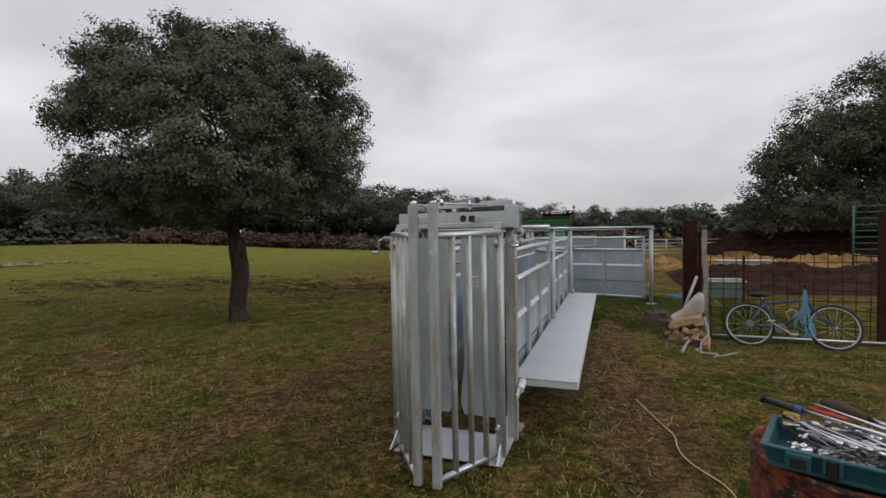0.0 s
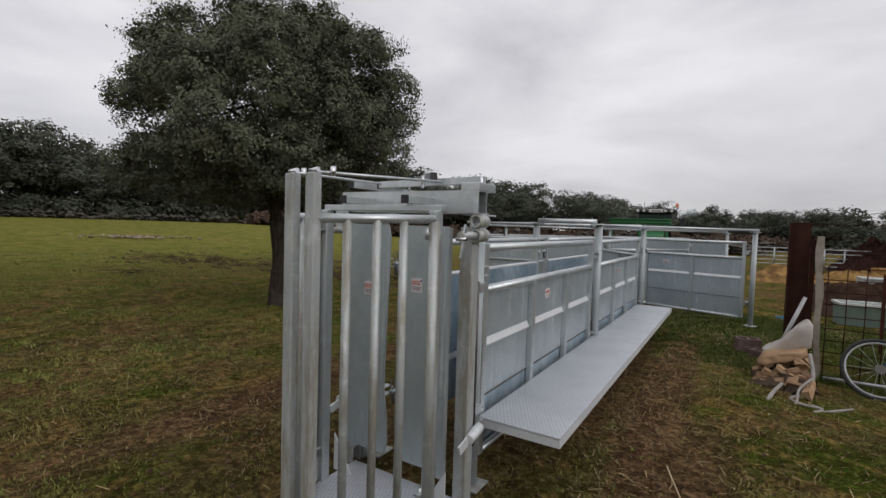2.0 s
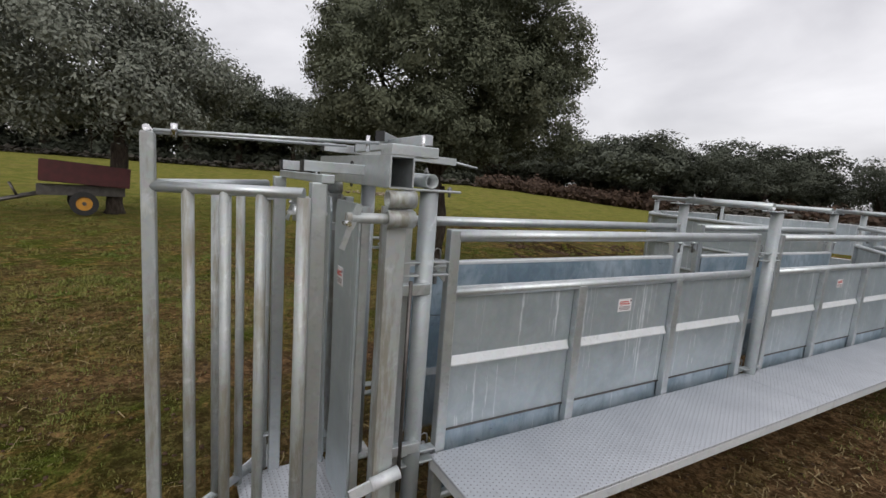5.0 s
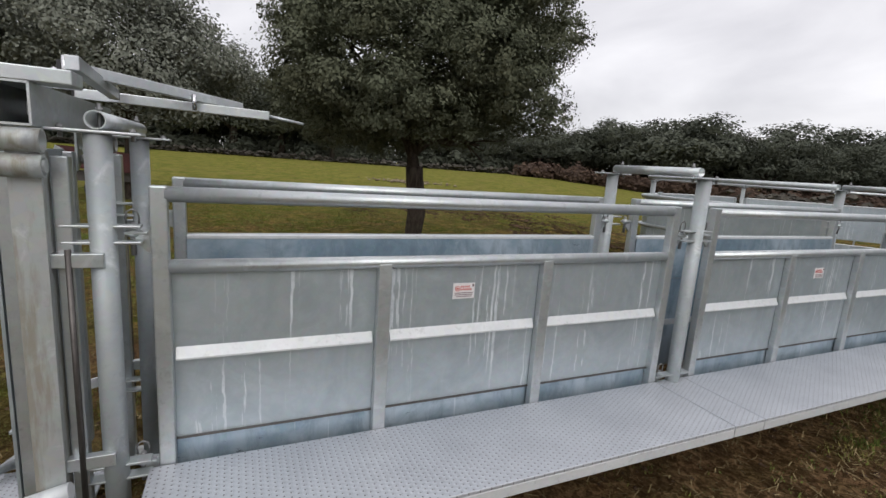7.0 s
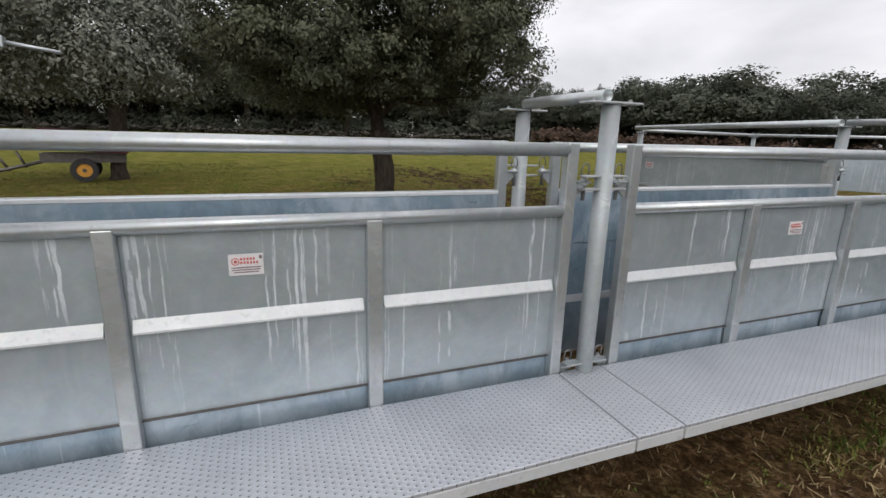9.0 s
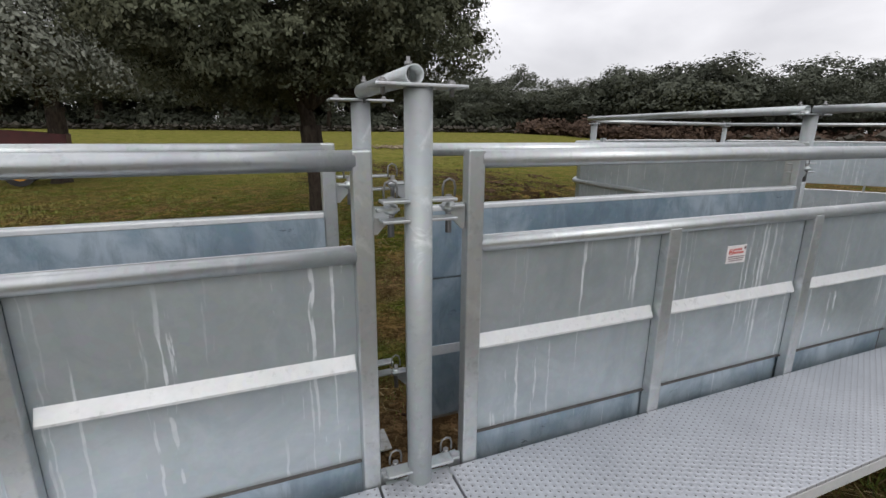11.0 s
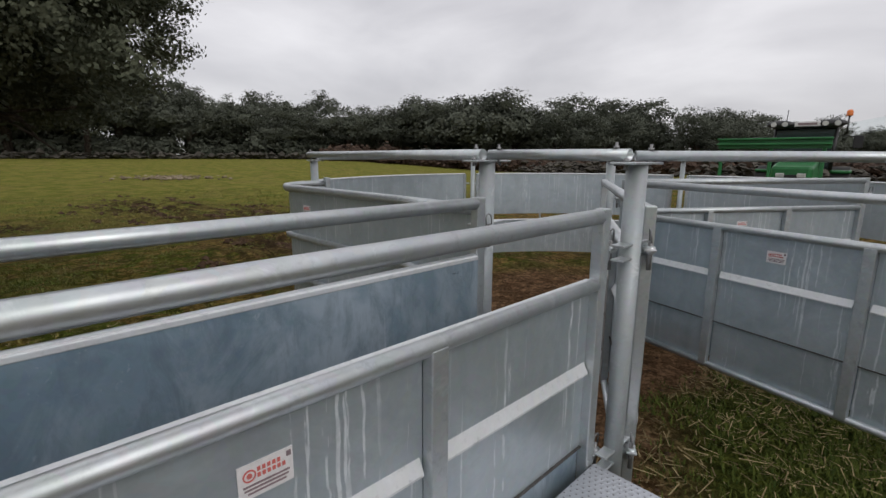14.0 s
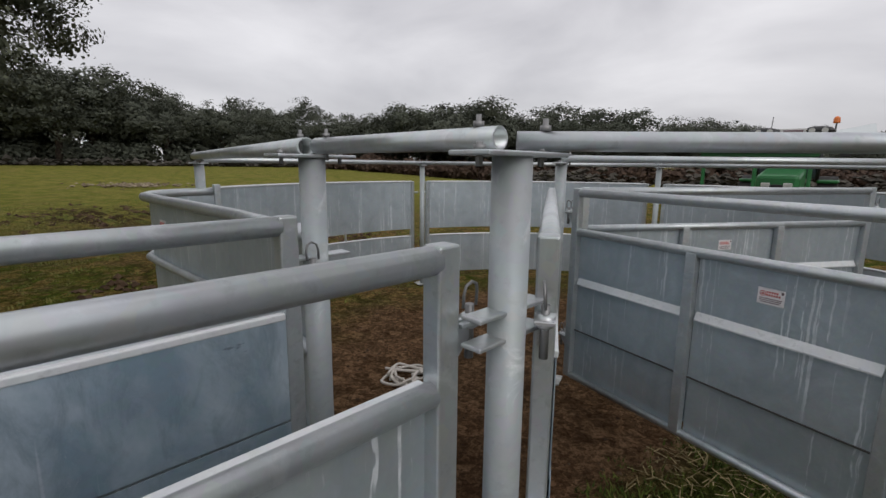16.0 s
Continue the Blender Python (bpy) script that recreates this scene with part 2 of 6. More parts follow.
def tube(bm, pts, r, seg=12, cap=True, r_end=None, wall=0.0):
    """A round tube along points, tapering to r_end; wall: it is hollow with walls so thick."""
    pts = [Vector(p) for p in pts]
    rings = []
    n = len(pts)
    a0 = None
    for i, p in enumerate(pts):
        d = pts[min(i + 1, n - 1)] - pts[max(i - 1, 0)]
        a, b = frame_of(d)
        if a0 is not None:
            a = (a0 - d.normalized() * a0.dot(d.normalized())).normalized()
            b = a.cross(d.normalized())
        a0 = a
        rr = r[i] if isinstance(r, (list, tuple)) else r if r_end is None else r + (r_end - r) * i / max(1, n - 1)
        rings.append([bm.verts.new(p + (a * math.cos(k * math.tau / seg) + b * math.sin(k * math.tau / seg)) * rr) for k in range(seg)])
    for u, v in zip(rings, rings[1:]):
        for k in range(seg):
            f = bm.faces.new((u[k], u[(k + 1) % seg], v[(k + 1) % seg], v[k]))
            f.smooth = True
    if wall:
        inner = []
        for i, p in enumerate(pts):
            inner.append([bm.verts.new(p + (w.co - p) * (1 - wall / r)) for w in rings[i]])
        for u, v in zip(inner, inner[1:]):
            for k in range(seg):
                bm.faces.new((v[k], v[(k + 1) % seg], u[(k + 1) % seg], u[k])).smooth = True
        for o, q in ((rings[0], inner[0]), (inner[-1], rings[-1])):
            for k in range(seg):
                bm.faces.new((q[k], q[(k + 1) % seg], o[(k + 1) % seg], o[k]))
    elif cap:
        bm.faces.new(rings[0])
        bm.faces.new(rings[-1])


def prism(bm, outline, axis, lo, hi):
    """An outline of (u, v) pushed along an axis from lo to hi. axis 'x': u, v are y, z; 'y': x, z; 'z': x, y."""
    def at(u, v, w):
        return {"x": (w, u, v), "y": (u, w, v), "z": (u, v, w)}[axis]
    a = [bm.verts.new(at(u, v, lo)) for u, v in outline]
    b = [bm.verts.new(at(u, v, hi)) for u, v in outline]
    bm.faces.new(a)
    bm.faces.new(b[::-1])
    n = len(outline)
    for k in range(n):
        bm.faces.new((a[k], b[k], b[(k + 1) % n], a[(k + 1) % n]))


def part(name, bm, material, parent=None, label="", kind=""):
    """Links a bmesh as one mesh object, under a thing or a part."""
    bmesh.ops.recalc_face_normals(bm, faces=bm.faces)
    me = bpy.data.meshes.new(name)
    bm.to_mesh(me)
    bm.free()
    me.materials.append(material)
    ob = new(name, me)
    if parent:
        ob.parent = parent
    return tagged(ob, label=label, kind=kind)


def thing(name, label, category, m=None, group="", kind=""):
    ob = new(name)
    ob.empty_display_size = 0.1
    if m is not None:
        ob.matrix_basis = m
    return tagged(ob, label, category, group, kind)


def piece(name, fn, material, parent=None, label=""):
    bm = bmesh.new()
    fn(bm)
    return part(name, bm, material, parent, label)


def raw(name, verts, faces, material, parent=None, label="", kind=""):
    me = bpy.data.meshes.new(name)
    me.from_pydata(verts, [], faces)
    me.materials.append(material)
    me.update()
    ob = new(name, me)
    if parent:
        ob.parent = parent
    return tagged(ob, label=label, kind=kind)


def matte(*mats):
    """Takes the sheen off dull, dusty materials."""
    for m in mats:
        m.node_tree.nodes["Principled BSDF"].inputs["Specular IOR Level"].default_value = 0.06


matte(rust, rust_dark)


# ---- the plan ----
X_NEAR, X_FAR = -0.94, -1.60            # centre lines of the two sides of the chute
POST_NEAR, POST_FAR = -0.90, -1.66
Y_A, Y_C, Y_E = 4.24, 7.25, 10.265       # rows of posts
P1, P2, P3, P4 = (-4.54, 10.86), (-5.06, 13.88), (-2.64, 15.85), (0.30, 15.05)
PIVOT = (-2.13, 12.56)
R_POST = (0.76, 11.695)
TUB, TUB_R = (-1.955, 12.73), 3.29


# ---- ground ----
def ground_material():
    m = Mat("pasture_ground", 1.0, 0.0, 0.03)
    co = m.co.outputs["Object"]
    big = m.noise(0.16, 4, 0.6, co)
    mid = m.noise(1.3, 9, 0.72, co)
    patch = m.noise(3.1, 8, 0.75, co, 0.4)
    fine = m.noise(21, 8, 0.8, co)
    tiny = m.noise(90, 5, 0.75, co)
    speck = m.voronoi(42, co)
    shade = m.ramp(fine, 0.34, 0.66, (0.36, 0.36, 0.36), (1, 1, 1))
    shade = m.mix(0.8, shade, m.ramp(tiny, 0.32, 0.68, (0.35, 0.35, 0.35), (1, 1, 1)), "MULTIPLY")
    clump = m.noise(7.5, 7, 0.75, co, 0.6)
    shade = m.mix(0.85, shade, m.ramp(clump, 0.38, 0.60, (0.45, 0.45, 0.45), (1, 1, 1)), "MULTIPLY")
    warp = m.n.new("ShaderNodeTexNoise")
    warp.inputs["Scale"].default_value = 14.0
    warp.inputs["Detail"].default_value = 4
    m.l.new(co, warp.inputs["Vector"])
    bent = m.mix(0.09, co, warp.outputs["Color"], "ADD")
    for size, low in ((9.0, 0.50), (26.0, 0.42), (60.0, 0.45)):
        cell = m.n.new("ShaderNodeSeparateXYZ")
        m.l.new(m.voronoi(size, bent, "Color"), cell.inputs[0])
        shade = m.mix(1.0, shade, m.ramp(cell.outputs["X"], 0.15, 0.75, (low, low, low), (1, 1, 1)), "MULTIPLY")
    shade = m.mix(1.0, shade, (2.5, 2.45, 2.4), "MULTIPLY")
    moss = m.noise(1.7, 9, 0.74, co, 0.7)
    grass = m.mix(m.ramp(moss, 0.485, 0.545), (0.115, 0.165, 0.020), (0.400, 0.270, 0.085))
    grass = m.mix(m.ramp(patch, 0.52, 0.60, (0, 0, 0), (0.6, 0.6, 0.6)), grass, (0.300, 0.240, 0.050))
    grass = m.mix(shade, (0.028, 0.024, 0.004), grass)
    grass = m.mix(m.ramp(tiny, 0.64, 0.74, (0, 0, 0), (0.7, 0.7, 0.7)), grass, (0.30, 0.25, 0.11))
    earth = m.mix(m.ramp(patch, 0.35, 0.65), (0.270, 0.150, 0.080), (0.370, 0.225, 0.130))
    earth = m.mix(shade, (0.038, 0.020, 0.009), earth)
    earth = m.mix(m.ramp(tiny, 0.66, 0.76, (0, 0, 0), (0.6, 0.6, 0.6)), earth, (0.32, 0.24, 0.13))
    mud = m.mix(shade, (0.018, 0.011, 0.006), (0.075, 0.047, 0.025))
    lush = m.mix(m.ramp(mid, 0.42, 0.58), (0.185, 0.205, 0.036), (0.335, 0.300, 0.078))
    lush = m.mix(m.ramp(m.noise(0.55, 7, 0.7, co, 0.8), 0.52, 0.62, (0, 0, 0), (0.55, 0.55, 0.55)), lush, (0.330, 0.245, 0.095))
    lush = m.mix(m.ramp(patch, 0.46, 0.62, (0, 0, 0), (0.6, 0.6, 0.6)), lush, (0.125, 0.128, 0.022))
    lush = m.mix(m.ramp(fine, 0.3, 0.7, (0.25, 0.25, 0.25), (1, 1, 1)), (0.040, 0.046, 0.010), lush)
    s = m.n.new("ShaderNodeSeparateXYZ")
    m.l.new(co, s.inputs[0])

    def blob(cx, cy, rx, ry, soft=0.5):
        dx = m.math("DIVIDE", m.math("SUBTRACT", s.outputs["X"], cx), rx)
        dy = m.math("DIVIDE", m.math("SUBTRACT", s.outputs["Y"], cy), ry)
        d = m.math("SQRT", m.math("ADD", m.math("MULTIPLY", dx, dx), m.math("MULTIPLY", dy, dy)))
        d = m.math("ADD", d, m.math("MULTIPLY", m.math("SUBTRACT", mid, 0.5), 0.9))
        return m.ramp(d, 1 - soft, 1.0, (1, 1, 1), (0, 0, 0))

    dist = m.math("DIVIDE", m.math("ADD", m.math("MULTIPLY", s.outputs["X"], -1.0), -8.0), 12.0, True)
    c = m.mix(dist, grass, lush)
    worn = m.ramp(m.math("ADD", m.math("MULTIPLY", big, 0.45), m.math("MULTIPLY", mid, 0.55)), 0.47, 0.55)
    near = m.math("SUBTRACT", 1.0, dist)
    c = m.mix(m.math("MULTIPLY", m.math("MULTIPLY", worn, near), 0.55), c, earth)
    for b, k in ((blob(-1.2, 7.4, 1.3, 4.6), 0.8), (blob(-2.3, 12.9, 2.9, 3.0, 0.35), 0.95), (blob(-2.2, 4.2, 0.8, 1.6), 0.5), (blob(-1.25, 11.5, 1.05, 1.1), 0.95),
                 (blob(-0.1, 7.2, 0.35, 4.0), 0.7), (blob(0.2, 4.6, 0.5, 2.0), 0.7), (blob(-3.25, 4.9, 0.55, 3.4, 0.7), 0.9), (blob(-4.3, 8.6, 0.7, 1.8, 0.8), 0.7),
                 (blob(6.5, 17.5, 5.0, 3.4, 0.2), 1.0)):
        c = m.mix(m.math("MULTIPLY", b, k), c, earth)
    ragged = m.ramp(m.noise(1.0, 10, 0.78, m.coords((0.7, 2.4, 1)), 1.0), 0.465, 0.505)
    for b in (blob(-12.5, 13.6, 6.0, 2.8, 0.7), blob(-18.0, 12.0, 4.5, 2.4, 0.7), blob(-8.3, 13.0, 2.6, 2.6, 0.7), blob(-15.0, 8.6, 3.2, 1.0, 0.8)):
        c = m.mix(m.math("MULTIPLY", b, ragged), c, mud)
    c = m.mix(m.math("MULTIPLY", m.math("MAXIMUM", blob(1.2, 11.3, 2.0, 1.9), blob(0.05, 11.75, 1.35, 1.45, 0.35)), 0.9), c, m.mix(shade, (0.014, 0.020, 0.004), (0.11, 0.145, 0.022)))
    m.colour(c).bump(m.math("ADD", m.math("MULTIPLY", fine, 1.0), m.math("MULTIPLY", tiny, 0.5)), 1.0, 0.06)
    return m.m


ground_mat = ground_material()


def smoothstep(a, b, x):
    u = min(1.0, max(0.0, (x - a) / (b - a)))
    return u * u * (3 - 2 * u)


def rise(x, y):
    """The pasture climbs gently to the woods in the west."""
    r = math.hypot(x, y - 6)
    az = math.degrees(math.atan2(-x, y - 6))
    if az < -90:
        az += 360
    return 1.25 * smoothstep(18, 60, r) * smoothstep(34, 60, az) * (1 - smoothstep(110, 150, az))


def height(x, y):
    r = math.hypot(x + 2, y - 7)
    fade = max(0.0, 1 - r / 60)
    z = fade * 0.035 * noise.noise((x * 0.7, y * 0.7, 0)) + fade * 0.02 * noise.noise((x * 2.3, y * 2.3, 5)) - 0.015
    z -= 0.06 * min(1, max(0, (x - 0.6) / 0.8)) * min(1, max(0, (y - 6.6) / 1.2)) * fade
    z -= 0.02 * math.exp(-((x + 1.3) ** 2 + (y - 3.2) ** 2) / 1.2)
    return z + rise(x, y)


def build_ground():
    n = 150
    u = np.linspace(-1, 1, 2 * n + 1)
    spread = np.sinh(u * 6.2) / np.sinh(6.2) * 1800
    xs, ys = spread - 2.0, spread + 7.0
    verts = []
    for y in ys:
        for x in xs:
            z = height(x, y)
            for cx, cy, rx, ry in ((-12.5, 13.6, 5.5, 2.4), (-18, 12, 4.0, 2.0), (-8.3, 13.0, 2.4, 2.2)):
                q = ((x - cx) / rx) ** 2 + ((y - cy) / ry) ** 2
                if q < 1:
                    z += 0.20 * (1 - q) * noise.noise((x * 0.9, y * 2.6, 9))
            verts.append((x, y, z))
    w = len(xs)
    faces = [(j * w + i, j * w + i + 1, (j + 1) * w + i + 1, (j + 1) * w + i) for j in range(w - 1) for i in range(w - 1)]
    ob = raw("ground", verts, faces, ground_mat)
    tagged(ob, "worn pasture ground, short grass with bare brown earth", "ground", kind="structure")
    for p in ob.data.polygons:
        p.use_smooth = True


build_ground()


# ---- the chute: side panels ----
def sticker(parent, m, width=0.120, height=0.080):
    """A maker's sticker: red heading and grey lines as plain bars, a round mark; facing +y of m."""
    base = piece("sticker", lambda b: box(b, (0, 0, 0), (width, 0.003, height)), sticker_white, parent, "white sticker with red and grey printed bars")
    base.matrix_basis = m
    def red(b):
        for z, n in ((0.022, 5), (0.008, 6)):
            for k in range(n):
                box(b, ((0.014 - 0.0095 * k) * width / 0.105, 0.0025, z), (0.0058 * width / 0.105, 0.002, 0.009))
        tube(b, [(width * 0.30, 0.0015, 0.013), (width * 0.30, 0.0035, 0.013)], 0.014, 16, wall=0.003)
        tube(b, [(width * 0.30, 0.0015, 0.013), (width * 0.30, 0.0035, 0.013)], 0.006, 10)
    piece("red_print", red, sticker_red, base)
    def grey(b):
        for k in range(3):
            box(b, (0, 0.0025, -0.010 - 0.009 * k), (width * (0.84, 0.8, 0.7)[k], 0.002, 0.0035))
        box(b, (-width * 0.42, 0.0025, 0.027), (0.010, 0.002, 0.012))
    piece("grey_print", grey, sticker_dark, base)
    return base


def chute_panel(label, length, uprights, stick, group, low_bar=True, name="chute_panel"):
    """A sheeted panel: x along it from 0, its ribbed outer face towards +y, its smooth inner face at -y."""
    p = thing(name, label, "livestock panel", group=group)
    for x in (0.03, length - 0.03):
        piece("end_upright", lambda b: box(b, (x, 0, 0.82), (0.058, 0.05, 1.40), bev=0.006), galv_tube, p)
    edges = [0.0, *uprights, length]
    for x in uprights:
        piece("upright", lambda b: box(b, (x, 0.005, 0.67), (0.062, 0.045, 1.08), bev=0.005), galv_tube, p)
    piece("top_rail", lambda b: tube(b, [(0.05, 0, 1.49), (length - 0.05, 0, 1.49)], 0.030, 14), galv_tube, p)
    piece("middle_rail", lambda b: tube(b, [(0.055, 0.0, 1.213), (length - 0.055, 0.0, 1.213)], 0.027, 14), galv_tube, p)
    piece("bottom_rail", lambda b: tube(b, [(0.055, 0, 0.135), (length - 0.055, 0, 0.135)], 0.024, 12), galv_tube, p)
    for i, (a, z) in enumerate(zip(edges, edges[1:])):
        a, z = a + (0.055 if i == 0 else 0.031), z - (0.055 if i == len(edges) - 2 else 0.031)
        mid = (a + z) / 2
        piece("sheet", lambda b: box(b, (mid, -0.0185, 0.838), (z - a, 0.003, 0.70)), galv_sheet, p, "galvanised sheet with white drip marks")
        # On the chute the darker blue reflection is coloured into this sheet.
        piece("lower_sheet", lambda b: box(b, (mid, -0.0275, 0.315), (z - a, 0.003, 0.345)), galv_reflect_tint if name == "chute_panel" else galv_sheet, p)
        piece("seam", lambda b: box(b, (mid, -0.012, 0.486), (z - a, 0.012, 0.006)), dark_steel, p)
        # Light on the ledge's sloping top is put into its paler zinc.
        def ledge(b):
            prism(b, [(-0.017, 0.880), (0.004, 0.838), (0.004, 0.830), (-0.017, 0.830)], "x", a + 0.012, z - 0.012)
        piece("stiffener", ledge, galv_pale_lit, p)
    piece("inner_sheet", lambda b: box(b, (length / 2, -0.031, 1.055), (length - 0.12, 0.003, 0.325)), galv_reflect_tint, p, "smooth galvanised inner sheet, coloured with reflected sky blue")
    piece("inner_lower_sheet", lambda b: box(b, (length / 2, -0.033, 0.54), (length - 0.12, 0.003, 0.69)), galv_reflect_tint, p)
    piece("inner_strip", lambda b: box(b, (length / 2, -0.036, 0.515), (length - 0.13, 0.004, 0.05)), galv_pale_lit, p)
    piece("sheet_cap", lambda b: box(b, (length / 2, -0.024, 1.224), (length - 0.12, 0.024, 0.022), bev=0.004), galv_pale_lit, p)
    for x, s in ((0.0, -1), (length, 1)):
        for z in (1.345, 0.42):
            def lug(b):
                prism(b, [(x + s * 0.002, z - 0.075), (x + s * 0.012, z - 0.075), (x + s * 0.078, z - 0.006), (x + s * 0.078, z + 0.006), (x + s * 0.002, z + 0.010)], "y", -0.006, 0.006)
                box(b, (x + s * 0.044, 0, z), (0.072, 0.046, 0.010), bev=0.003)
                tube(b, [(x + s * 0.056, 0, z - 0.016), (x + s * 0.056, 0, z - 0.010), (x + s * 0.056, 0, z + 0.010), (x + s * 0.056, 0, z + 0.016)], [0.014, 0.022, 0.022, 0.014], 12)
            piece("hinge_lug", lug, galv_tube, p)
            pin = piece("hinge_pin", lambda b: tube(b, [(x + s * 0.056, 0, z - 0.085), (x + s * 0.056, 0, z + 0.036)], 0.010, 10), ring_steel, p)
            def ring(b):
                c = x + s * 0.056
                pts = [(c - 0.020, 0.0, z + 0.030), (c - 0.021, 0.002, z + 0.058), (c - 0.016, 0.004, z + 0.078), (c, 0.006, z + 0.086), (c + 0.016, 0.004, z + 0.078), (c + 0.021, 0.002, z + 0.058), (c + 0.020, 0.0, z + 0.030)]
                tube(b, pts, 0.0036, 6)
            piece("pin_ring", ring, ring_steel, pin)
    if stick:
        sticker(p, pose(stick, -0.0145, 1.055))
    return p


near_panel = chute_panel("galvanised steel chute side panel with white drips and sticker", 2.74, (0.933, 1.831), 1.408, "chute side panels")
near_panel.matrix_basis = pose(X_NEAR, 7.118, 0, 0, 0, -90)
copy_thing(near_panel, pose(X_NEAR, 10.159, 0, 0, 0, -90))
far_panel = chute_panel("galvanised steel chute side panel, smooth inner face coloured with reflected blue", 2.74, (0.933, 1.831), 0, "chute side panels")
far_panel.matrix_basis = pose(X_FAR, 4.38, 0, 0, 0, 90)
copy_thing(far_panel, pose(X_FAR, 7.425, 0, 0, 0, 90))


# ---- posts and tie bars ----
def corral_post(x, y, height=1.69, turn=0, plate=0.27, foot=True, size=0.074, lugs=False):
    p = thing("corral_post", "galvanised round steel post with a flat top plate", "post", pose(x, y, 0, 0, 0, turn), "corral posts")
    piece("tube", lambda b: tube(b, [(0, 0, 0.0), (0, 0, height)], size * 0.56, 24), galv_post, p)
    if plate:
        def top(b):
            box(b, (0, 0, height + 0.005), (0.10, plate, 0.010), bev=0.003)
        tp = piece("top_plate", top, galv_tube, p)
        for s in (-1, 1):
            piece("bolt", lambda b: (tube(b, [(0, s * plate * 0.38, height - 0.02), (0, s * plate * 0.38, height + 0.025)], 0.007, 6), tube(b, [(0, s * plate * 0.38, height + 0.01), (0, s * plate * 0.38, height + 0.02)], 0.012, 6)), ring_steel, tp)
    if lugs:
        for e in (-1, 1):
            for z in (1.374, 1.316, 0.449, 0.391):
                piece("hinge_plate", lambda b: box(b, (0, e * 0.075, z), (0.052, 0.084, 0.010), bev=0.003), galv_tube, p)
    if foot:
        piece("foot_plate", lambda b: box(b, (0, 0, 0.006), (0.17, 0.17, 0.012), bev=0.003), galv_worn, p)
    return p


for y in (Y_A, Y_C, Y_E):
    for x in (POST_NEAR, POST_FAR):
        corral_post(x + (0.022 if (x, y) == (POST_NEAR, Y_E) else 0.0), y, lugs=True)
corral_post(*P1, 1.66, 30, 0.12, size=0.07)
corral_post(*P2, 1.66, 70, 0.12, size=0.06)
corral_post(*P3, 1.66, 20, 0.12, size=0.06)
corral_post(*P4, 1.66, -40, 0.12, size=0.06)
corral_post(*PIVOT, 1.69, 20, 0.2)
corral_post(*R_POST, 1.68, -32, 0.2)


def tie_bar(a, b, z, r=0.029, bolts=True):
    d = Vector((b[0] - a[0], b[1] - a[1], 0)).normalized()
    t = thing("tie_bar", "galvanised steel pipe bolted across the post tops", "pipe", group="tie bars")
    t.location = (a[0], a[1], z)
    e = Vector((b[0] - a[0], b[1] - a[1], 0))
    piece("pipe", lambda q: tube(q, [(0, 0, 0), e], r, 16, wall=0.004), galv_tube, t)
    for k in (0.06, e.length - 0.06):
        c = d * k
        piece("bolt", lambda q: (tube(q, [c + Vector((0, 0, -r - 0.02)), c + Vector((0, 0, r + 0.026))], 0.006, 6), tube(q, [c + Vector((0, 0, r)), c + Vector((0, 0, r + 0.012))], 0.012, 6)), ring_steel, t)
    return t


tie_bar((POST_NEAR + 0.02, Y_A), (POST_FAR - 0.02, Y_A), 1.735, 0.032)
tie_bar((POST_NEAR - 0.03, Y_C), (POST_FAR + 0.02, Y_C), 1.730, 0.029)
tie_bar((POST_NEAR - 0.01, Y_E), (POST_FAR, Y_E + 0.02), 1.727, 0.025)
tie_bar((POST_NEAR - 0.02, Y_E + 0.07), (R_POST[0] + 0.05, R_POST[1] + 0.04), 1.724, 0.021)
tie_bar((POST_FAR - 0.03, Y_E), (P1[0] - 0.1, P1[1]), 1.725, 0.030)
tie_bar((P1[0], P1[1] + 0.05), P2, 1.695, 0.024)
tie_bar(P2, P3, 1.695, 0.024)
tie_bar(P3, P4, 1.695, 0.024)
tie_bar(PIVOT, (P4[0], P4[1] - 0.06), 1.725, 0.026)


# ---- walkway ----
def tread_plank(y0, y1):
    w = thing("walkway_plank", "punched galvanised steel tread plank along the chute", "walkway", pose(-0.640, y0, 0.022), "walkway planks")
    n = y1 - y0
    piece("tread", lambda b: box(b, (0, n / 2, 0.3695), (0.540, n, 0.017), bev=0.004), tread, w)
    piece("outer_lip", lambda b: box(b, (0.263, n / 2, 0.336), (0.014, n, 0.052), bev=0.004), galv_pale_lit, w)
    piece("inner_lip", lambda b: box(b, (-0.263, n / 2, 0.336), (0.014, n, 0.052), bev=0.004), galv_tube, w)
    for e in (0.008, n - 0.008):
        piece("end_lip", lambda b: box(b, (0, e, 0.337), (0.512, 0.012, 0.050)), galv_pale_lit, w)
    if n > 1:
        for e in (0.25, n - 0.25):
            piece("bracket", lambda b: tube(b, [(0.2, e, 0.30), (-0.27, e, 0.22)], 0.022, 10), galv_tube, w)
    return w


tread_plank(4.345, 7.104)
tread_plank(7.112, 7.357)
tread_plank(7.365, 10.155)


# ---- crowding tub: gates and curved panels ----
def place_panel(p, a, b):
    d = math.degrees(math.atan2(b[1] - a[1], b[0] - a[0]))
    p.matrix_basis = pose(a[0], a[1], 0, 0, 0, d)


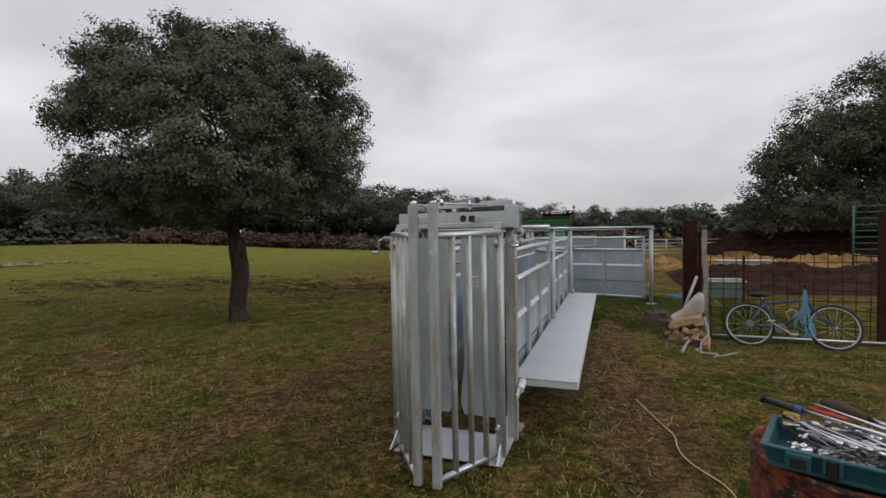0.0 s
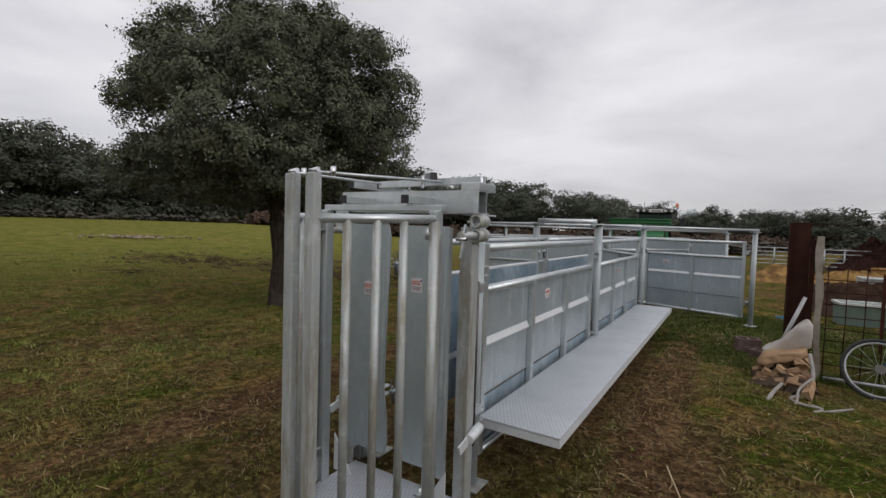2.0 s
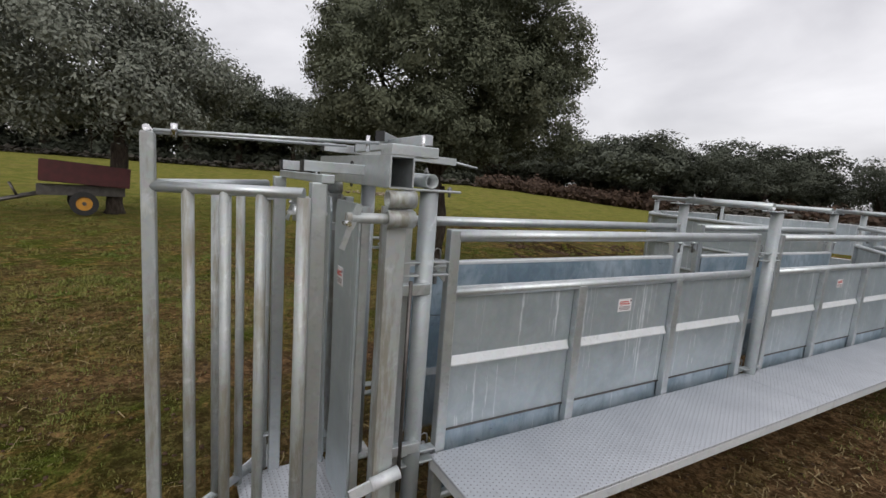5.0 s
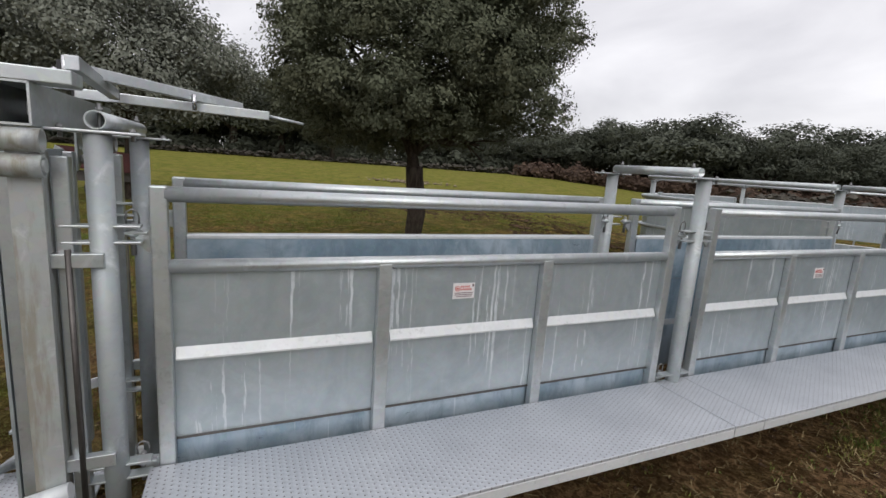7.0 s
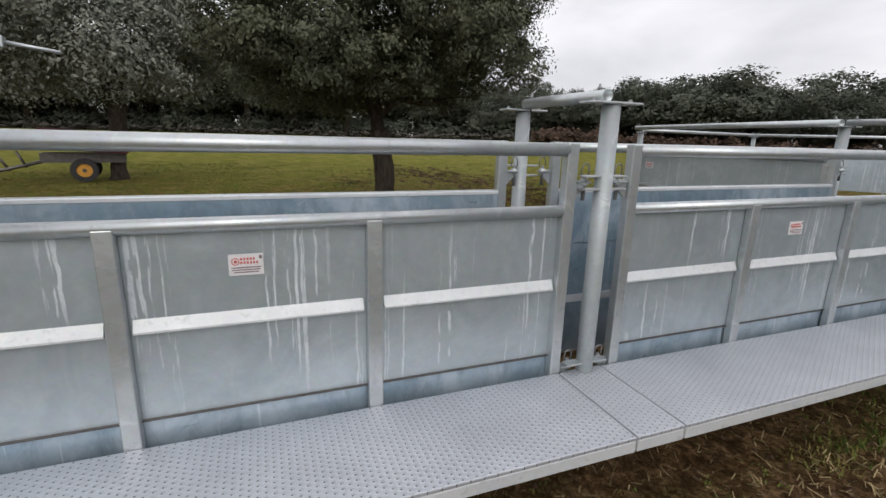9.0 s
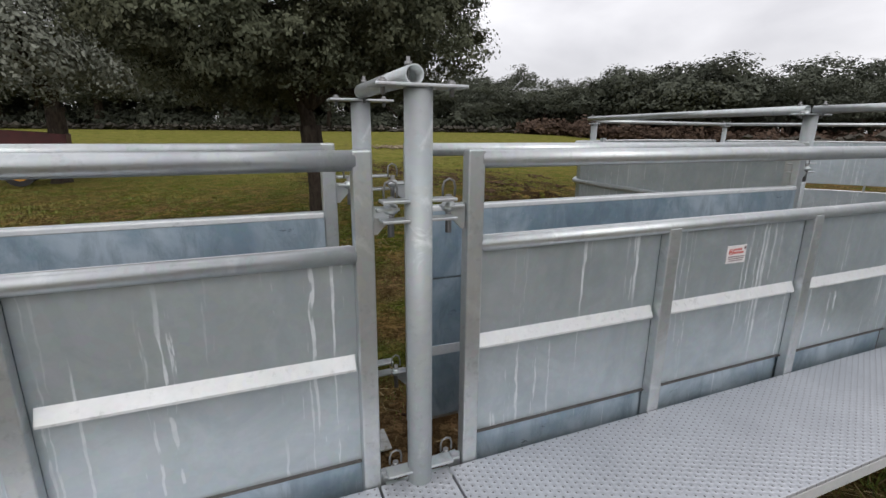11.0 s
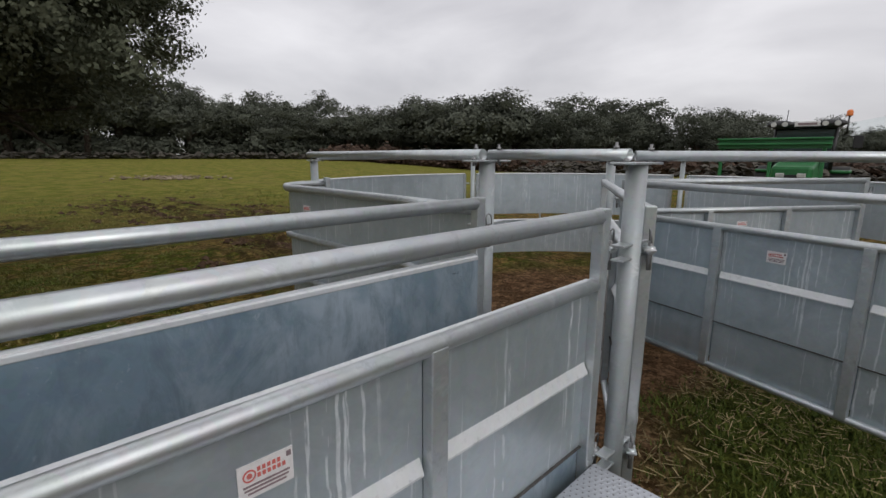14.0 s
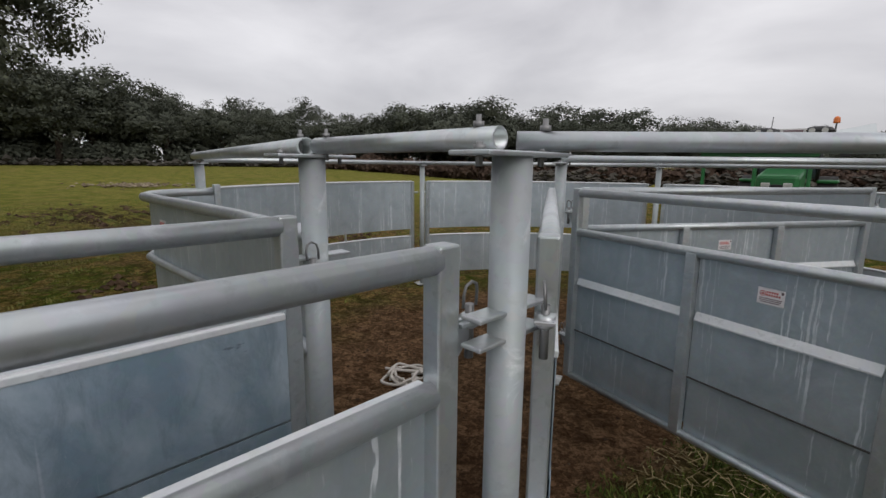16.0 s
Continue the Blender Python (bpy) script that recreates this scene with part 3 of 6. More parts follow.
ax, ay = 0.64, 11.78
bx, by = -1.975, 12.513
gate_len = math.hypot(bx - ax, by - ay)
gate_3 = chute_panel("galvanised sheeted side gate with white drips and sticker", gate_len, (gate_len - 1.806, gate_len - 0.909), gate_len - 1.31, "tub gates", name="side_gate")
place_panel(gate_3, (ax, ay), (bx, by))
sweep_len = 2.74
sweep = chute_panel("galvanised sheeted sweep gate hung on the centre post", sweep_len, (sweep_len - 1.806, sweep_len - 0.909), sweep_len - 1.31, "tub gates", name="sweep_gate")
ang = math.atan2(14.965 - 12.66, -0.50 + 2.01)
s0 = (PIVOT[0] + 0.12, PIVOT[1] + 0.10)
place_panel(sweep, (s0[0] + sweep_len * math.cos(ang), s0[1] + sweep_len * math.sin(ang)), s0)
eh = (PIVOT[0] + 0.03, PIVOT[1] - 0.10)
short_len = math.hypot(eh[0] - POST_NEAR, eh[1] - Y_E - 0.1)
inner = chute_panel("galvanised sheeted panel between chute and centre post", short_len, (short_len * 0.5,), 0, "tub gates", name="tub_panel")
place_panel(inner, (POST_NEAR + 0.048, Y_E + 0.11), (eh[0] - 0.05, eh[1] + 0.02))


def curved_panel(path, label):
    """A sheeted panel bent along a plan path: rails, a tall upper sheet, a slot, a lower sheet."""
    p = thing("curved_panel", label, "livestock panel", group="curved tub panels")
    pts = [Vector((x, y, 0)) for x, y in path]

    def band(b, z0, z1, off=0.0):
        rows = []
        for i, q in enumerate(pts):
            d = (pts[min(i + 1, len(pts) - 1)] - pts[max(i - 1, 0)]).normalized()
            nrm = Vector((-d.y, d.x, 0))
            rows.append([b.verts.new(q + nrm * (off + s) + Vector((0, 0, z))) for z in (z0, z1) for s in (-0.002, 0.002)])
        for u, v in zip(rows, rows[1:]):
            for a, c in ((0, 1), (1, 3), (3, 2), (2, 0)):
                b.faces.new((u[a], u[c], v[c], v[a])).smooth = False
        b.faces.new([rows[0][k] for k in (0, 1, 3, 2)])
        b.faces.new([rows[-1][k] for k in (0, 2, 3, 1)])
    return p, pts, band


def arc(a0, a1, n=14):
    return [(TUB[0] + TUB_R * math.cos(radians(a0 + (a1 - a0) * k / n)), TUB[1] + TUB_R * math.sin(radians(a0 + (a1 - a0) * k / n))) for k in range(n + 1)]


def tub_arc(a0, a1):
    path = arc(a0, a1)
    p, pts, band = curved_panel(path, "curved galvanised tub panel with a slot between sheets")
    piece("upper_sheet", lambda b: band(b, 0.80, 1.44), galv_sheet, p)
    piece("lower_sheet", lambda b: band(b, 0.16, 0.70), galv_sheet, p)
    piece("top_edge", lambda b: tube(b, [q + Vector((0, 0, 1.445)) for q in pts], 0.012, 8), galv_pale_lit, p)
    piece("slot_edge", lambda b: tube(b, [q + Vector((0, 0, 0.70)) for q in pts], 0.012, 8), galv_pale_lit, p)
    for k in (0, len(pts) - 1):
        piece("end_upright", lambda b: box(b, pts[k] + Vector((0, 0, 0.76)), (0.045, 0.045, 1.38), bev=0.004), galv_tube, p)
    for k in (5, 9):
        piece("upright", lambda b: box(b, pts[k] * 1.0 + Vector((0, 0, 0.75)), (0.02, 0.02, 0.16)), galv_tube, p)
    for k, s in ((0, 1), (len(pts) - 1, -1)):
        d = (pts[1] - pts[0]).normalized() if k == 0 else (pts[-1] - pts[-2]).normalized()
        for z in (1.3, 0.35):
            piece("latch", lambda b: tube(b, [pts[k] + Vector((0, 0, z)) - d * s * 0.09, pts[k] + Vector((0, 0, z))], 0.012, 8), galv_tube, p)


tub_arc(211, 162.5)
tub_arc(158.5, 105.0)
tub_arc(101.0, 47.0)

# the bent panel between the chute and the first tub post
bend = [(-1.76, 10.33), (-2.5, 10.38), (-3.3, 10.38), (-3.87, 10.37)]
bend += [(-4.05 - 0.42 * math.sin(radians(q)), 10.83 - 0.46 * math.cos(radians(q))) for q in (10, 30, 50, 70, 90)] + [(-4.47, 10.97)]
bp, bpts, bband = curved_panel(bend, "galvanised panel bent round the tub corner with tube rails")
piece("sheet", lambda b: bband(b, 0.18, 1.40), galv_sheet, bp)
for z, r in ((1.43, 0.032), (1.00, 0.026), (0.62, 0.026), (0.15, 0.024)):
    piece("rail", lambda b: tube(b, [q + Vector((0, -0.03, z)) if k < 5 else q + Vector((-0.03, -0.01, z)) for k, q in enumerate(bpts)], r, 12), galv_tube, bp)
for k in (0, len(bpts) - 1):
    piece("end_upright", lambda b: box(b, bpts[k] + Vector((0, -0.01, 0.78)), (0.06, 0.05, 1.42), bev=0.005), galv_tube, bp)
sticker(bp, Matrix.Translation((-3.80, 10.365, 1.25)) @ pose(0, 0, 0, 0, 0, 180))


# ---- trees ----
def leaf_material(name, a, b, c):
    m = Mat(name, 0.7, 0.0, 0.10)
    col = m.ramp(m.island(), 0.0, 1.0, a, b)
    col = m.mix(m.ramp(m.noise(0.9, 4), 0.45, 0.7, (0, 0, 0), (0.7, 0.7, 0.7)), col, c)
    m.colour(col)
    m.b.inputs["Transmission Weight"].default_value = 0.0
    return m.m


leaf_dark = leaf_material("holm_oak_leaves", (0.070, 0.080, 0.050), (0.128, 0.138, 0.092), (0.094, 0.094, 0.058))
leaf_pale = leaf_material("olive_grey_leaves", (0.110, 0.122, 0.096), (0.245, 0.256, 0.215), (0.165, 0.172, 0.135))
leaf_far = leaf_material("far_oak_leaves", (0.068, 0.077, 0.058), (0.100, 0.110, 0.084), (0.082, 0.086, 0.064))


def bark_material():
    m = Mat("oak_bark", 0.95, 0.0, 0.2)
    ridges = m.noise(1, 5, 0.65, m.coords((16, 16, 3.5)), 0.6)
    c = m.ramp(ridges, 0.35, 0.7, (0.020, 0.015, 0.012), (0.082, 0.064, 0.050))
    c = m.mix(m.ramp(m.noise(5, 3), 0.5, 0.7, (0, 0, 0), (0.35, 0.35, 0.35)), c, (0.080, 0.076, 0.052))
    m.colour(c).bump(ridges, 0.9, 0.04)
    return m.m


bark = bark_material()


def crown(rng, lobes, clumps, per, leaf, spread, hollow=0.55, bunches=16):
    """Leaves as small bent quads in clumps over the shells of ellipsoid lobes (cx, cy, cz, rx, ry, rz)."""
    lobes = np.array(lobes, float)
    small = []
    for lobe in lobes:
        for k in range(bunches):
            v = rng.normal(size=3)
            v /= np.linalg.norm(v)
            q = 0.26 + 0.2 * rng.random()
            small.append((*(lobe[:3] + v * lobe[3:] * 0.78), *(lobe[3:].mean() * q * np.array((1.1, 1.1, 0.85)))))
    if small:
        lobes = np.array(small)
    vol = lobes[:, 3] * lobes[:, 4] * lobes[:, 5]
    which = rng.choice(len(lobes), clumps, p=vol ** 0.75 / (vol ** 0.75).sum())
    d = rng.normal(size=(clumps, 3))
    d /= np.linalg.norm(d, axis=1)[:, None]
    rad = (hollow + (1.06 - hollow) * rng.random(clumps) ** 0.6)[:, None]
    centres = lobes[which, :3] + d * rad * lobes[which, 3:]
    n = clumps * per
    c = np.repeat(centres, per, 0) + rng.normal(size=(n, 3)) * spread * np.array((1, 1, 0.75))
    out = np.repeat(d, per, 0) + rng.normal(size=(n, 3)) * 0.36 + np.array((0, 0, 0.25))
    out /= np.linalg.norm(out, axis=1)[:, None]
    side = np.cross(out, rng.normal(size=(n, 3)))
    side /= np.linalg.norm(side, axis=1)[:, None] + 1e-9
    along = np.cross(side, out)
    s = leaf * (0.6 + 0.8 * rng.random(n))[:, None]
    v = np.stack([c - along * s, c + side * s * 0.55 + out * s * 0.12, c + along * s, c - side * s * 0.55 + out * s * 0.12], 1).reshape(-1, 3)
    return v, np.arange(4 * n).reshape(-1, 4)


def mesh_np(name, v, f, material):
    me = bpy.data.meshes.new(name)
    me.vertices.add(len(v))
    me.vertices.foreach_set("co", v.astype(np.float32).ravel())
    k = f.shape[1]
    me.loops.add(f.size)
    me.loops.foreach_set("vertex_index", f.astype(np.int32).ravel())
    me.polygons.add(len(f))
    me.polygons.foreach_set("loop_start", np.arange(0, f.size, k, dtype=np.int32))
    me.update(calc_edges=True)
    me.materials.append(material)
    return me


def limb(b, rng, p, d, length, r, depth):
    pts = [Vector(p)]
    d = Vector(d).normalized()
    for k in range(5):
        d = (d + Vector(rng.normal(size=3)) * 0.16).normalized()
        pts.append(pts[-1] + d * length / 5)
    tube(b, pts, r, 8 if depth else 12, r_end=r * 0.55)
    if depth < 2:
        for k in range(3):
            q = pts[2 + k]
            e = (d + Vector(rng.normal(size=3)) * 0.75 + Vector((0, 0, 0.15))).normalized()
            limb(b, rng, q, e, length * 0.7, r * 0.5, depth + 1)


def oak(x, y, seed, trunk_h, trunk_r, lobes, clumps, per, leaf, spread, leaves, label, lean=(0, 0), hollow=0.55, shift=(0, 0)):
    rng = np.random.default_rng(seed)
    t = thing("tree", label, "tree", pose(x, y, 0))

    def wood(b):
        top = Vector((lean[0], lean[1], trunk_h))
        pts, wide = [], []
        for k in range(11):
            q = k / 10
            bow = Vector((math.sin(q * 5.2 + seed), math.cos(q * 4.3 + seed), 0)) * 0.045 * math.sin(q * math.pi)
            pts.append(Vector((0, 0, -0.12)).lerp(top, q) + bow)
            wide.append(trunk_r * (0.93 + 0.55 * math.exp(-9 * q) + 0.06 * math.sin(7 * q + seed) + 0.10 * q * q))
        tube(b, pts, wide, 18)
        for v in b.verts:
            low = max(0.0, 1 - v.co.z / 0.45)
            v.co += Vector((v.co.x, v.co.y, 0)) * (0.22 * low * noise.noise((v.co.x * 6, v.co.y * 6, seed)) + 0.10 * noise.noise(v.co * 4))
        for q in (-1, 1):
            limb(b, rng, top - Vector((0.05 * q, 0.02 * q, 0.22)), (0.16 * q, 0.12 * q, 1.0), trunk_h * 1.1, trunk_r * 0.64, 0)
        for k in range(4):
            q = math.tau * k / 4 + 0.4
            limb(b, rng, top + Vector((0, 0, 0.25)), (math.cos(q) * 0.6, math.sin(q) * 0.6, 1.0), trunk_h * 0.8, trunk_r * 0.42, 0)
    piece("trunk", wood, bark, t)
    lobes = [(x + shift[0], y + shift[1], *rest) for x, y, *rest in lobes]
    v, f = crown(rng, lobes, clumps, per, leaf, spread, hollow)
    ob = new("crown", mesh_np("crown", v, f, leaves))
    ob.parent = t
    return t


oak(-7.15, 7.75, 4, 1.62, 0.165,
    [(0.0, 0.0, 3.7, 2.2, 2.2, 1.55), (-1.05, -0.9, 3.8, 1.2, 1.2, 1.2), (1.2, 0.9, 3.7, 1.25, 1.35, 1.3), (0.1, 0.3, 4.9, 1.4, 1.4, 0.95), (-1.65, -1.15, 3.9, 0.8, 0.8, 0.6),
     (-1.1, -0.8, 4.75, 0.95, 0.95, 0.7), (1.0, -1.3, 3.2, 1.15, 1.15, 1.1), (-1.1, 1.5, 3.4, 1.25, 1.25, 1.1), (1.5, 0.7, 4.2, 1.0, 1.0, 0.9), (1.15, 0.8, 4.95, 1.0, 1.0, 0.8), (0, 0, 2.65, 2.1, 2.1, 0.6), (-1.2, -1.1, 2.55, 1.1, 1.1, 0.55), (1.2, 1.2, 2.55, 1.1, 1.1, 0.5), (1.3, -1.1, 2.6, 1.0, 1.0, 0.5), (-1.2, 1.3, 2.6, 1.0, 1.0, 0.5),
     (-0.3, -0.3, 5.3, 0.7, 0.7, 0.5), (0.6, 0.6, 5.55, 0.6, 0.6, 0.4), (1.9, 1.3, 3.9, 0.6, 0.6, 0.6), (0.1, 2.6, 4.2, 0.95, 0.95, 0.8), (-0.6, 2.3, 3.3, 0.9, 0.9, 0.7), (-1.25, -0.95, 5.05, 0.75, 0.75, 0.5)],
    4900, 64, 0.0275, 0.080, leaf_dark, "round holm oak with dark dense crown on pasture", (0.1, -0.1), shift=(-0.14, -0.17))
oak(-16.3, 1.6, 9, 2.1, 0.22,
    [(0, 0, 4.2, 3.4, 3.6, 1.9), (0.5, -1.8, 4.6, 2.2, 2.0, 1.6), (-0.5, 1.9, 4.2, 2.2, 2.0, 1.5), (0, 0, 5.6, 2.2, 2.4, 1.2), (0.4, 2.6, 3.5, 1.5, 1.4, 1.2), (0.4, -3.0, 4.0, 1.6, 1.5, 1.3)],
    2400, 34, 0.055, 0.20, leaf_pale, "olive-grey oak with open airy crown on pasture", (0.1, 0.2), hollow=0.35, shift=(0, -0.35))
oak(12.9, 29.0, 12, 2.4, 0.4,
    [(0, 0, 5.2, 5.6, 5.6, 3.0), (-3.2, -1.0, 4.2, 2.8, 2.8, 2.4), (2.4, 0, 6.0, 4.2, 4.0, 3.0), (-1.0, -1, 7.4, 2.8, 2.8, 1.8), (4.5, 0, 4.6, 3.2, 3.0, 2.8), (-4.3, 0.5, 2.7, 2.2, 1.9, 1.5), (-3.6, 0, 5.4, 2.4, 2.2, 1.6)],
    3400, 40, 0.072, 0.20, leaf_dark, "broad dark holm oak beyond the rusty fence")

# woods round the pasture: a few shared meshes, each tree an object of its own
def wood_variant(seed, spread_r, height):
    rng = np.random.default_rng(seed)
    lobes = [(0, 0, height * 0.60, spread_r, spread_r, height * 0.36)]
    for k in range(6):
        q = rng.random() * math.tau
        lobes.append((math.cos(q) * spread_r * 0.55, math.sin(q) * spread_r * 0.55, height * (0.45 + 0.35 * rng.random()), spread_r * 0.55, spread_r * 0.55, height * 0.22))
    v, f = crown(rng, lobes, 900, 16, 0.095, 0.19, 0.70, 9)
    bm = bmesh.new()
    tube(bm, [(0, 0, -0.2), (0.1, 0, height * 0.2), (0, 0.1, height * 0.45)], 0.24, 8, r_end=0.15)
    for k in range(3):
        q = math.tau * k / 3 + seed
        tube(bm, [(0, 0, height * 0.3), (math.cos(q) * spread_r * 0.5, math.sin(q) * spread_r * 0.5, height * 0.55)], 0.12, 6, r_end=0.05)
    bmesh.ops.recalc_face_normals(bm, faces=bm.faces)
    tm = bpy.data.meshes.new("trunk")
    bm.to_mesh(tm)
    bm.free()
    tm.materials.append(bark)
    return mesh_np("crown", v, f, leaf_far), tm


TALL = (6.6, 7.4, 6.0, 8.2)
variants = [wood_variant(s, r, h) for s, r, h in zip((21, 22, 23, 24), (3.0, 3.4, 2.7, 3.6), TALL)]


def wood_tree(x, y, k, tall, rng):
    size = tall / TALL[k]
    t = thing("tree", "dark evergreen oak in the wood round the pasture", "tree", pose(x, y, rise(x, y), 0, 0, rng.random() * 360), "wood round the pasture")
    wide = max(0.72, size) * (1.15 + 0.35 * rng.random())
    t.scale = (wide, wide, size)
    for nm, me in zip(("crown", "trunk"), variants[k]):
        ob = new(nm, me)
        ob.parent = t


EDGE = ((-75, -30), (-66, -8), (-60, 12), (-56, 27), (-46, 42), (-32, 54), (-16, 62), (0, 66), (18, 66), (40, 60), (60, 40))
SKYLINE = ((-60, 3.0), (-10, 2.8), (8, 3.2), (16, 4.6), (25, 5.8), (37, 6.6), (43, 6.9), (51, 5.7), (60, 6.3), (75, 7.5), (83, 8.6), (130, 9.0))
rng = np.random.default_rng(5)
for (x0, y0), (x1, y1) in zip(EDGE, EDGE[1:]):
    for row, gap in ((0, 4.6), (1, 5.0)):
        n = int(math.hypot(x1 - x0, y1 - y0) / gap)
        for k in range(n):
            q = (k + 0.25 + 0.5 * rng.random()) / n
            x, y = x0 + (x1 - x0) * q, y0 + (y1 - y0) * q
            ux, uy = x + 2, y - 7
            r = math.hypot(ux, uy)
            off = 2 + row * 7 + rng.random() * 4
            x, y = x + ux / r * off, y + uy / r * off
            az = math.degrees(math.atan2(-x, y - 6))
            up = np.interp(az, [p for p, w in SKYLINE], [w for p, w in SKYLINE]) * (0.85 + 0.29 * rng.random())
            tall = math.hypot(x, y - 6) * math.tan(radians(up)) + 1.65 - rise(x, y)
            wood_tree(x, y, int(rng.integers(4)), tall, rng)


# low scrub under the wood's edge
def scrub_mesh(seed, leaves, width, height):
    rg = np.random.default_rng(seed)
    v, f = crown(rg, [(0, 0, height * 0.45, width, width * 0.7, height * 0.5), (width * 0.6, 0, height * 0.35, width * 0.7, width * 0.6, height * 0.4)], 150, 16, 0.19, 0.26, 0.3, 0)
    return mesh_np("shrub", v, f, leaves)


twig_brown = leaf_material("brown_bramble_twigs", (0.045, 0.030, 0.023), (0.105, 0.070, 0.050), (0.075, 0.052, 0.040))
scrub = [scrub_mesh(31, leaf_far, 2.0, 2.6), scrub_mesh(32, leaf_far, 2.4, 3.2)]
bramble = [scrub_mesh(33, twig_brown, 2.2, 2.0), scrub_mesh(34, twig_brown, 2.6, 1.7)]
for (x0, y0), (x1, y1) in zip(EDGE, EDGE[1:]):
    n = int(math.hypot(x1 - x0, y1 - y0) / 2.9)
    for k in range(n):
        for row in range(2):
            q = (k + rng.random()) / n
            x, y = x0 + (x1 - x0) * q, y0 + (y1 - y0) * q
            ux, uy = x + 2, y - 7
            r = math.hypot(ux, uy)
            off = 3.5 + row * 6 + rng.random() * 2
            brown = row == 0 and -48 < x < 8
            kinds = bramble if brown else scrub
            if brown:
                off = -1.5 + rng.random()
            me = kinds[int(rng.integers(2))]
            ob = new("shrub", me)
            x, y = x + ux / r * off, y + uy / r * off
            ob.matrix_basis = pose(x, y, rise(x, y), 0, 0, rng.random() * 360) @ Matrix.Diagonal((1.25, 1.25, 1.7 if row else 1.0, 1))
            tagged(ob, "low brown bramble hedge along the pasture edge" if brown else "dark evergreen scrub under the oaks", "shrub", "scrub round the pasture")


# ---- head gate at the chute's mouth ----
def head_gate():
    g = thing("head_gate", "galvanised cattle head gate with two barred doors ajar", "head gate", pose(0.0, 0.035, 0.0))
    Z0 = -0.015
    CX = -1.297

    def mirror(x):
        return 2 * CX - x

    def floor(b):
        box(b, (CX + 0.03, 3.76, Z0 + 0.014), (0.84, 0.50, 0.012), bev=0.003)
    piece("base_plate", floor, tread, g, "checkered galvanised base plate")
    for s in (1, -1):
        mx = (lambda x: x) if s == 1 else mirror
        # main posts, channel shaped
        def post(b):
            e = 0.035 if s == 1 else -0.035
            x0 = mx(-0.83)
            prism(b, [(x0 + 0.006 * s, 3.982), (x0 + 0.006 * s, 4.068), (x0 - 2 * e, 4.068), (x0 - 2 * e, 4.056), (x0 - 0.006 * s, 4.056), (x0 - 0.006 * s, 3.994), (x0 - 2 * e, 3.994), (x0 - 2 * e, 3.982)], "z", Z0, 1.62)
        piece("main_post", post, galv_worn, g)
        piece("rear_post", lambda b: box(b, (mx(-0.90), 4.10, 0.80), (0.05, 0.05, 1.62), bev=0.006), galv_tube, g)
        piece("front_post", lambda b: box(b, (mx(-0.90), 3.715, (1.70 + Z0) / 2), (0.052, 0.062, 1.70 - Z0), bev=0.006), galv_tube, g)
        # gusset at the foot
        def gusset(b):
            prism(b, [(mx(-0.87), Z0 + 0.02), (mx(-1.02), Z0 + 0.02), (mx(-0.87), Z0 + 0.26)], "y", 3.84, 3.85)
            prism(b, [(3.50, Z0 + 0.02), (3.74, Z0 + 0.02), (3.74, Z0 + 0.20)], "x", mx(-0.88) - 0.005, mx(-0.88) + 0.005)
        piece("foot_gusset", gusset, galv_pale_lit, g)
        # squeeze leaf with a cut-out neck
        def leaf(b):
            out = [(mx(x), z) for x, z in ((-0.925, 0.19), (-1.235, 0.19), (-1.262, 0.27), (-1.255, 0.40), (-1.228, 0.60), (-1.235, 0.95), (-1.250, 1.35), (-1.255, 1.55), (-1.235, 1.62), (-0.925, 1.62))]
            prism(b, out, "y", 3.895, 3.905)
        lf = piece("squeeze_leaf", leaf, galv_sheet, g, "sheet leaf with curved neck cut-out")
        piece("leaf_edge", lambda b: box(b, (mx(-0.955), 3.929, 0.88), (0.05, 0.04, 1.46), bev=0.004), galv_tube, lf)
        piece("leaf_rib", lambda b: (box(b, (mx(-1.10), 3.928, 1.47), (0.22, 0.035, 0.035)), box(b, (mx(-1.10), 3.928, 0.30), (0.22, 0.035, 0.035))), galv_tube, lf)
        sticker(lf, Matrix.Translation((mx(-1.135) if s == 1 else -1.50, 3.892, 1.27 if s == 1 else 1.22)) @ pose(0, 0, 0, 0, 0, 180), 0.075, 0.085)
        # barred front door
        hinge, apex = Vector((mx(-0.870), 3.655, 0)), Vector((-1.192 if s == 1 else -1.330, 3.140, 0))
        d = apex - hinge
        door = piece("front_door", lambda b: box(b, apex + Vector((0, 0, (1.845 + Z0) / 2)), (0.058, 0.048, 1.845 - Z0), bev=0.006), galv_worn, g, "barred door with a tall galvanised closing post")
        piece("door_rail", lambda b: tube(b, [hinge + Vector((0, 0, 1.655)), apex + Vector((0, 0, 1.64))], 0.022, 12), galv_tube, door)
        piece("door_rail", lambda b: tube(b, [hinge + Vector((0, 0, 0.05)), apex + Vector((0, 0, 0.03))], 0.022, 12), galv_tube, door)
        for q in (0.0, 0.27, 0.50, 0.74):
            c = hinge + d * q
            piece("door_bar", lambda b: tube(b, [c + Vector((0, 0, 0.0)), c + Vector((0, 0, 1.64))], 0.0215 if q else 0.027, 12), galv_worn, door)
        for z in (1.58, 0.22):
            piece("door_hinge", lambda b: (box(b, (mx(-0.895), 3.675, z), (0.035, 0.15, 0.012)), tube(b, [(mx(-0.895), 3.63, z - 0.03), (mx(-0.895), 3.63, z + 0.03)], 0.012, 8)), galv_tube, door)
        # rods from the door posts back to the slide on top
        piece("pull_rod", lambda b: tube(b, [apex + Vector((0, 0.02, 1.850)), (mx(-1.06), 4.02, 1.885)], 0.0075, 8), galv_tube, g)
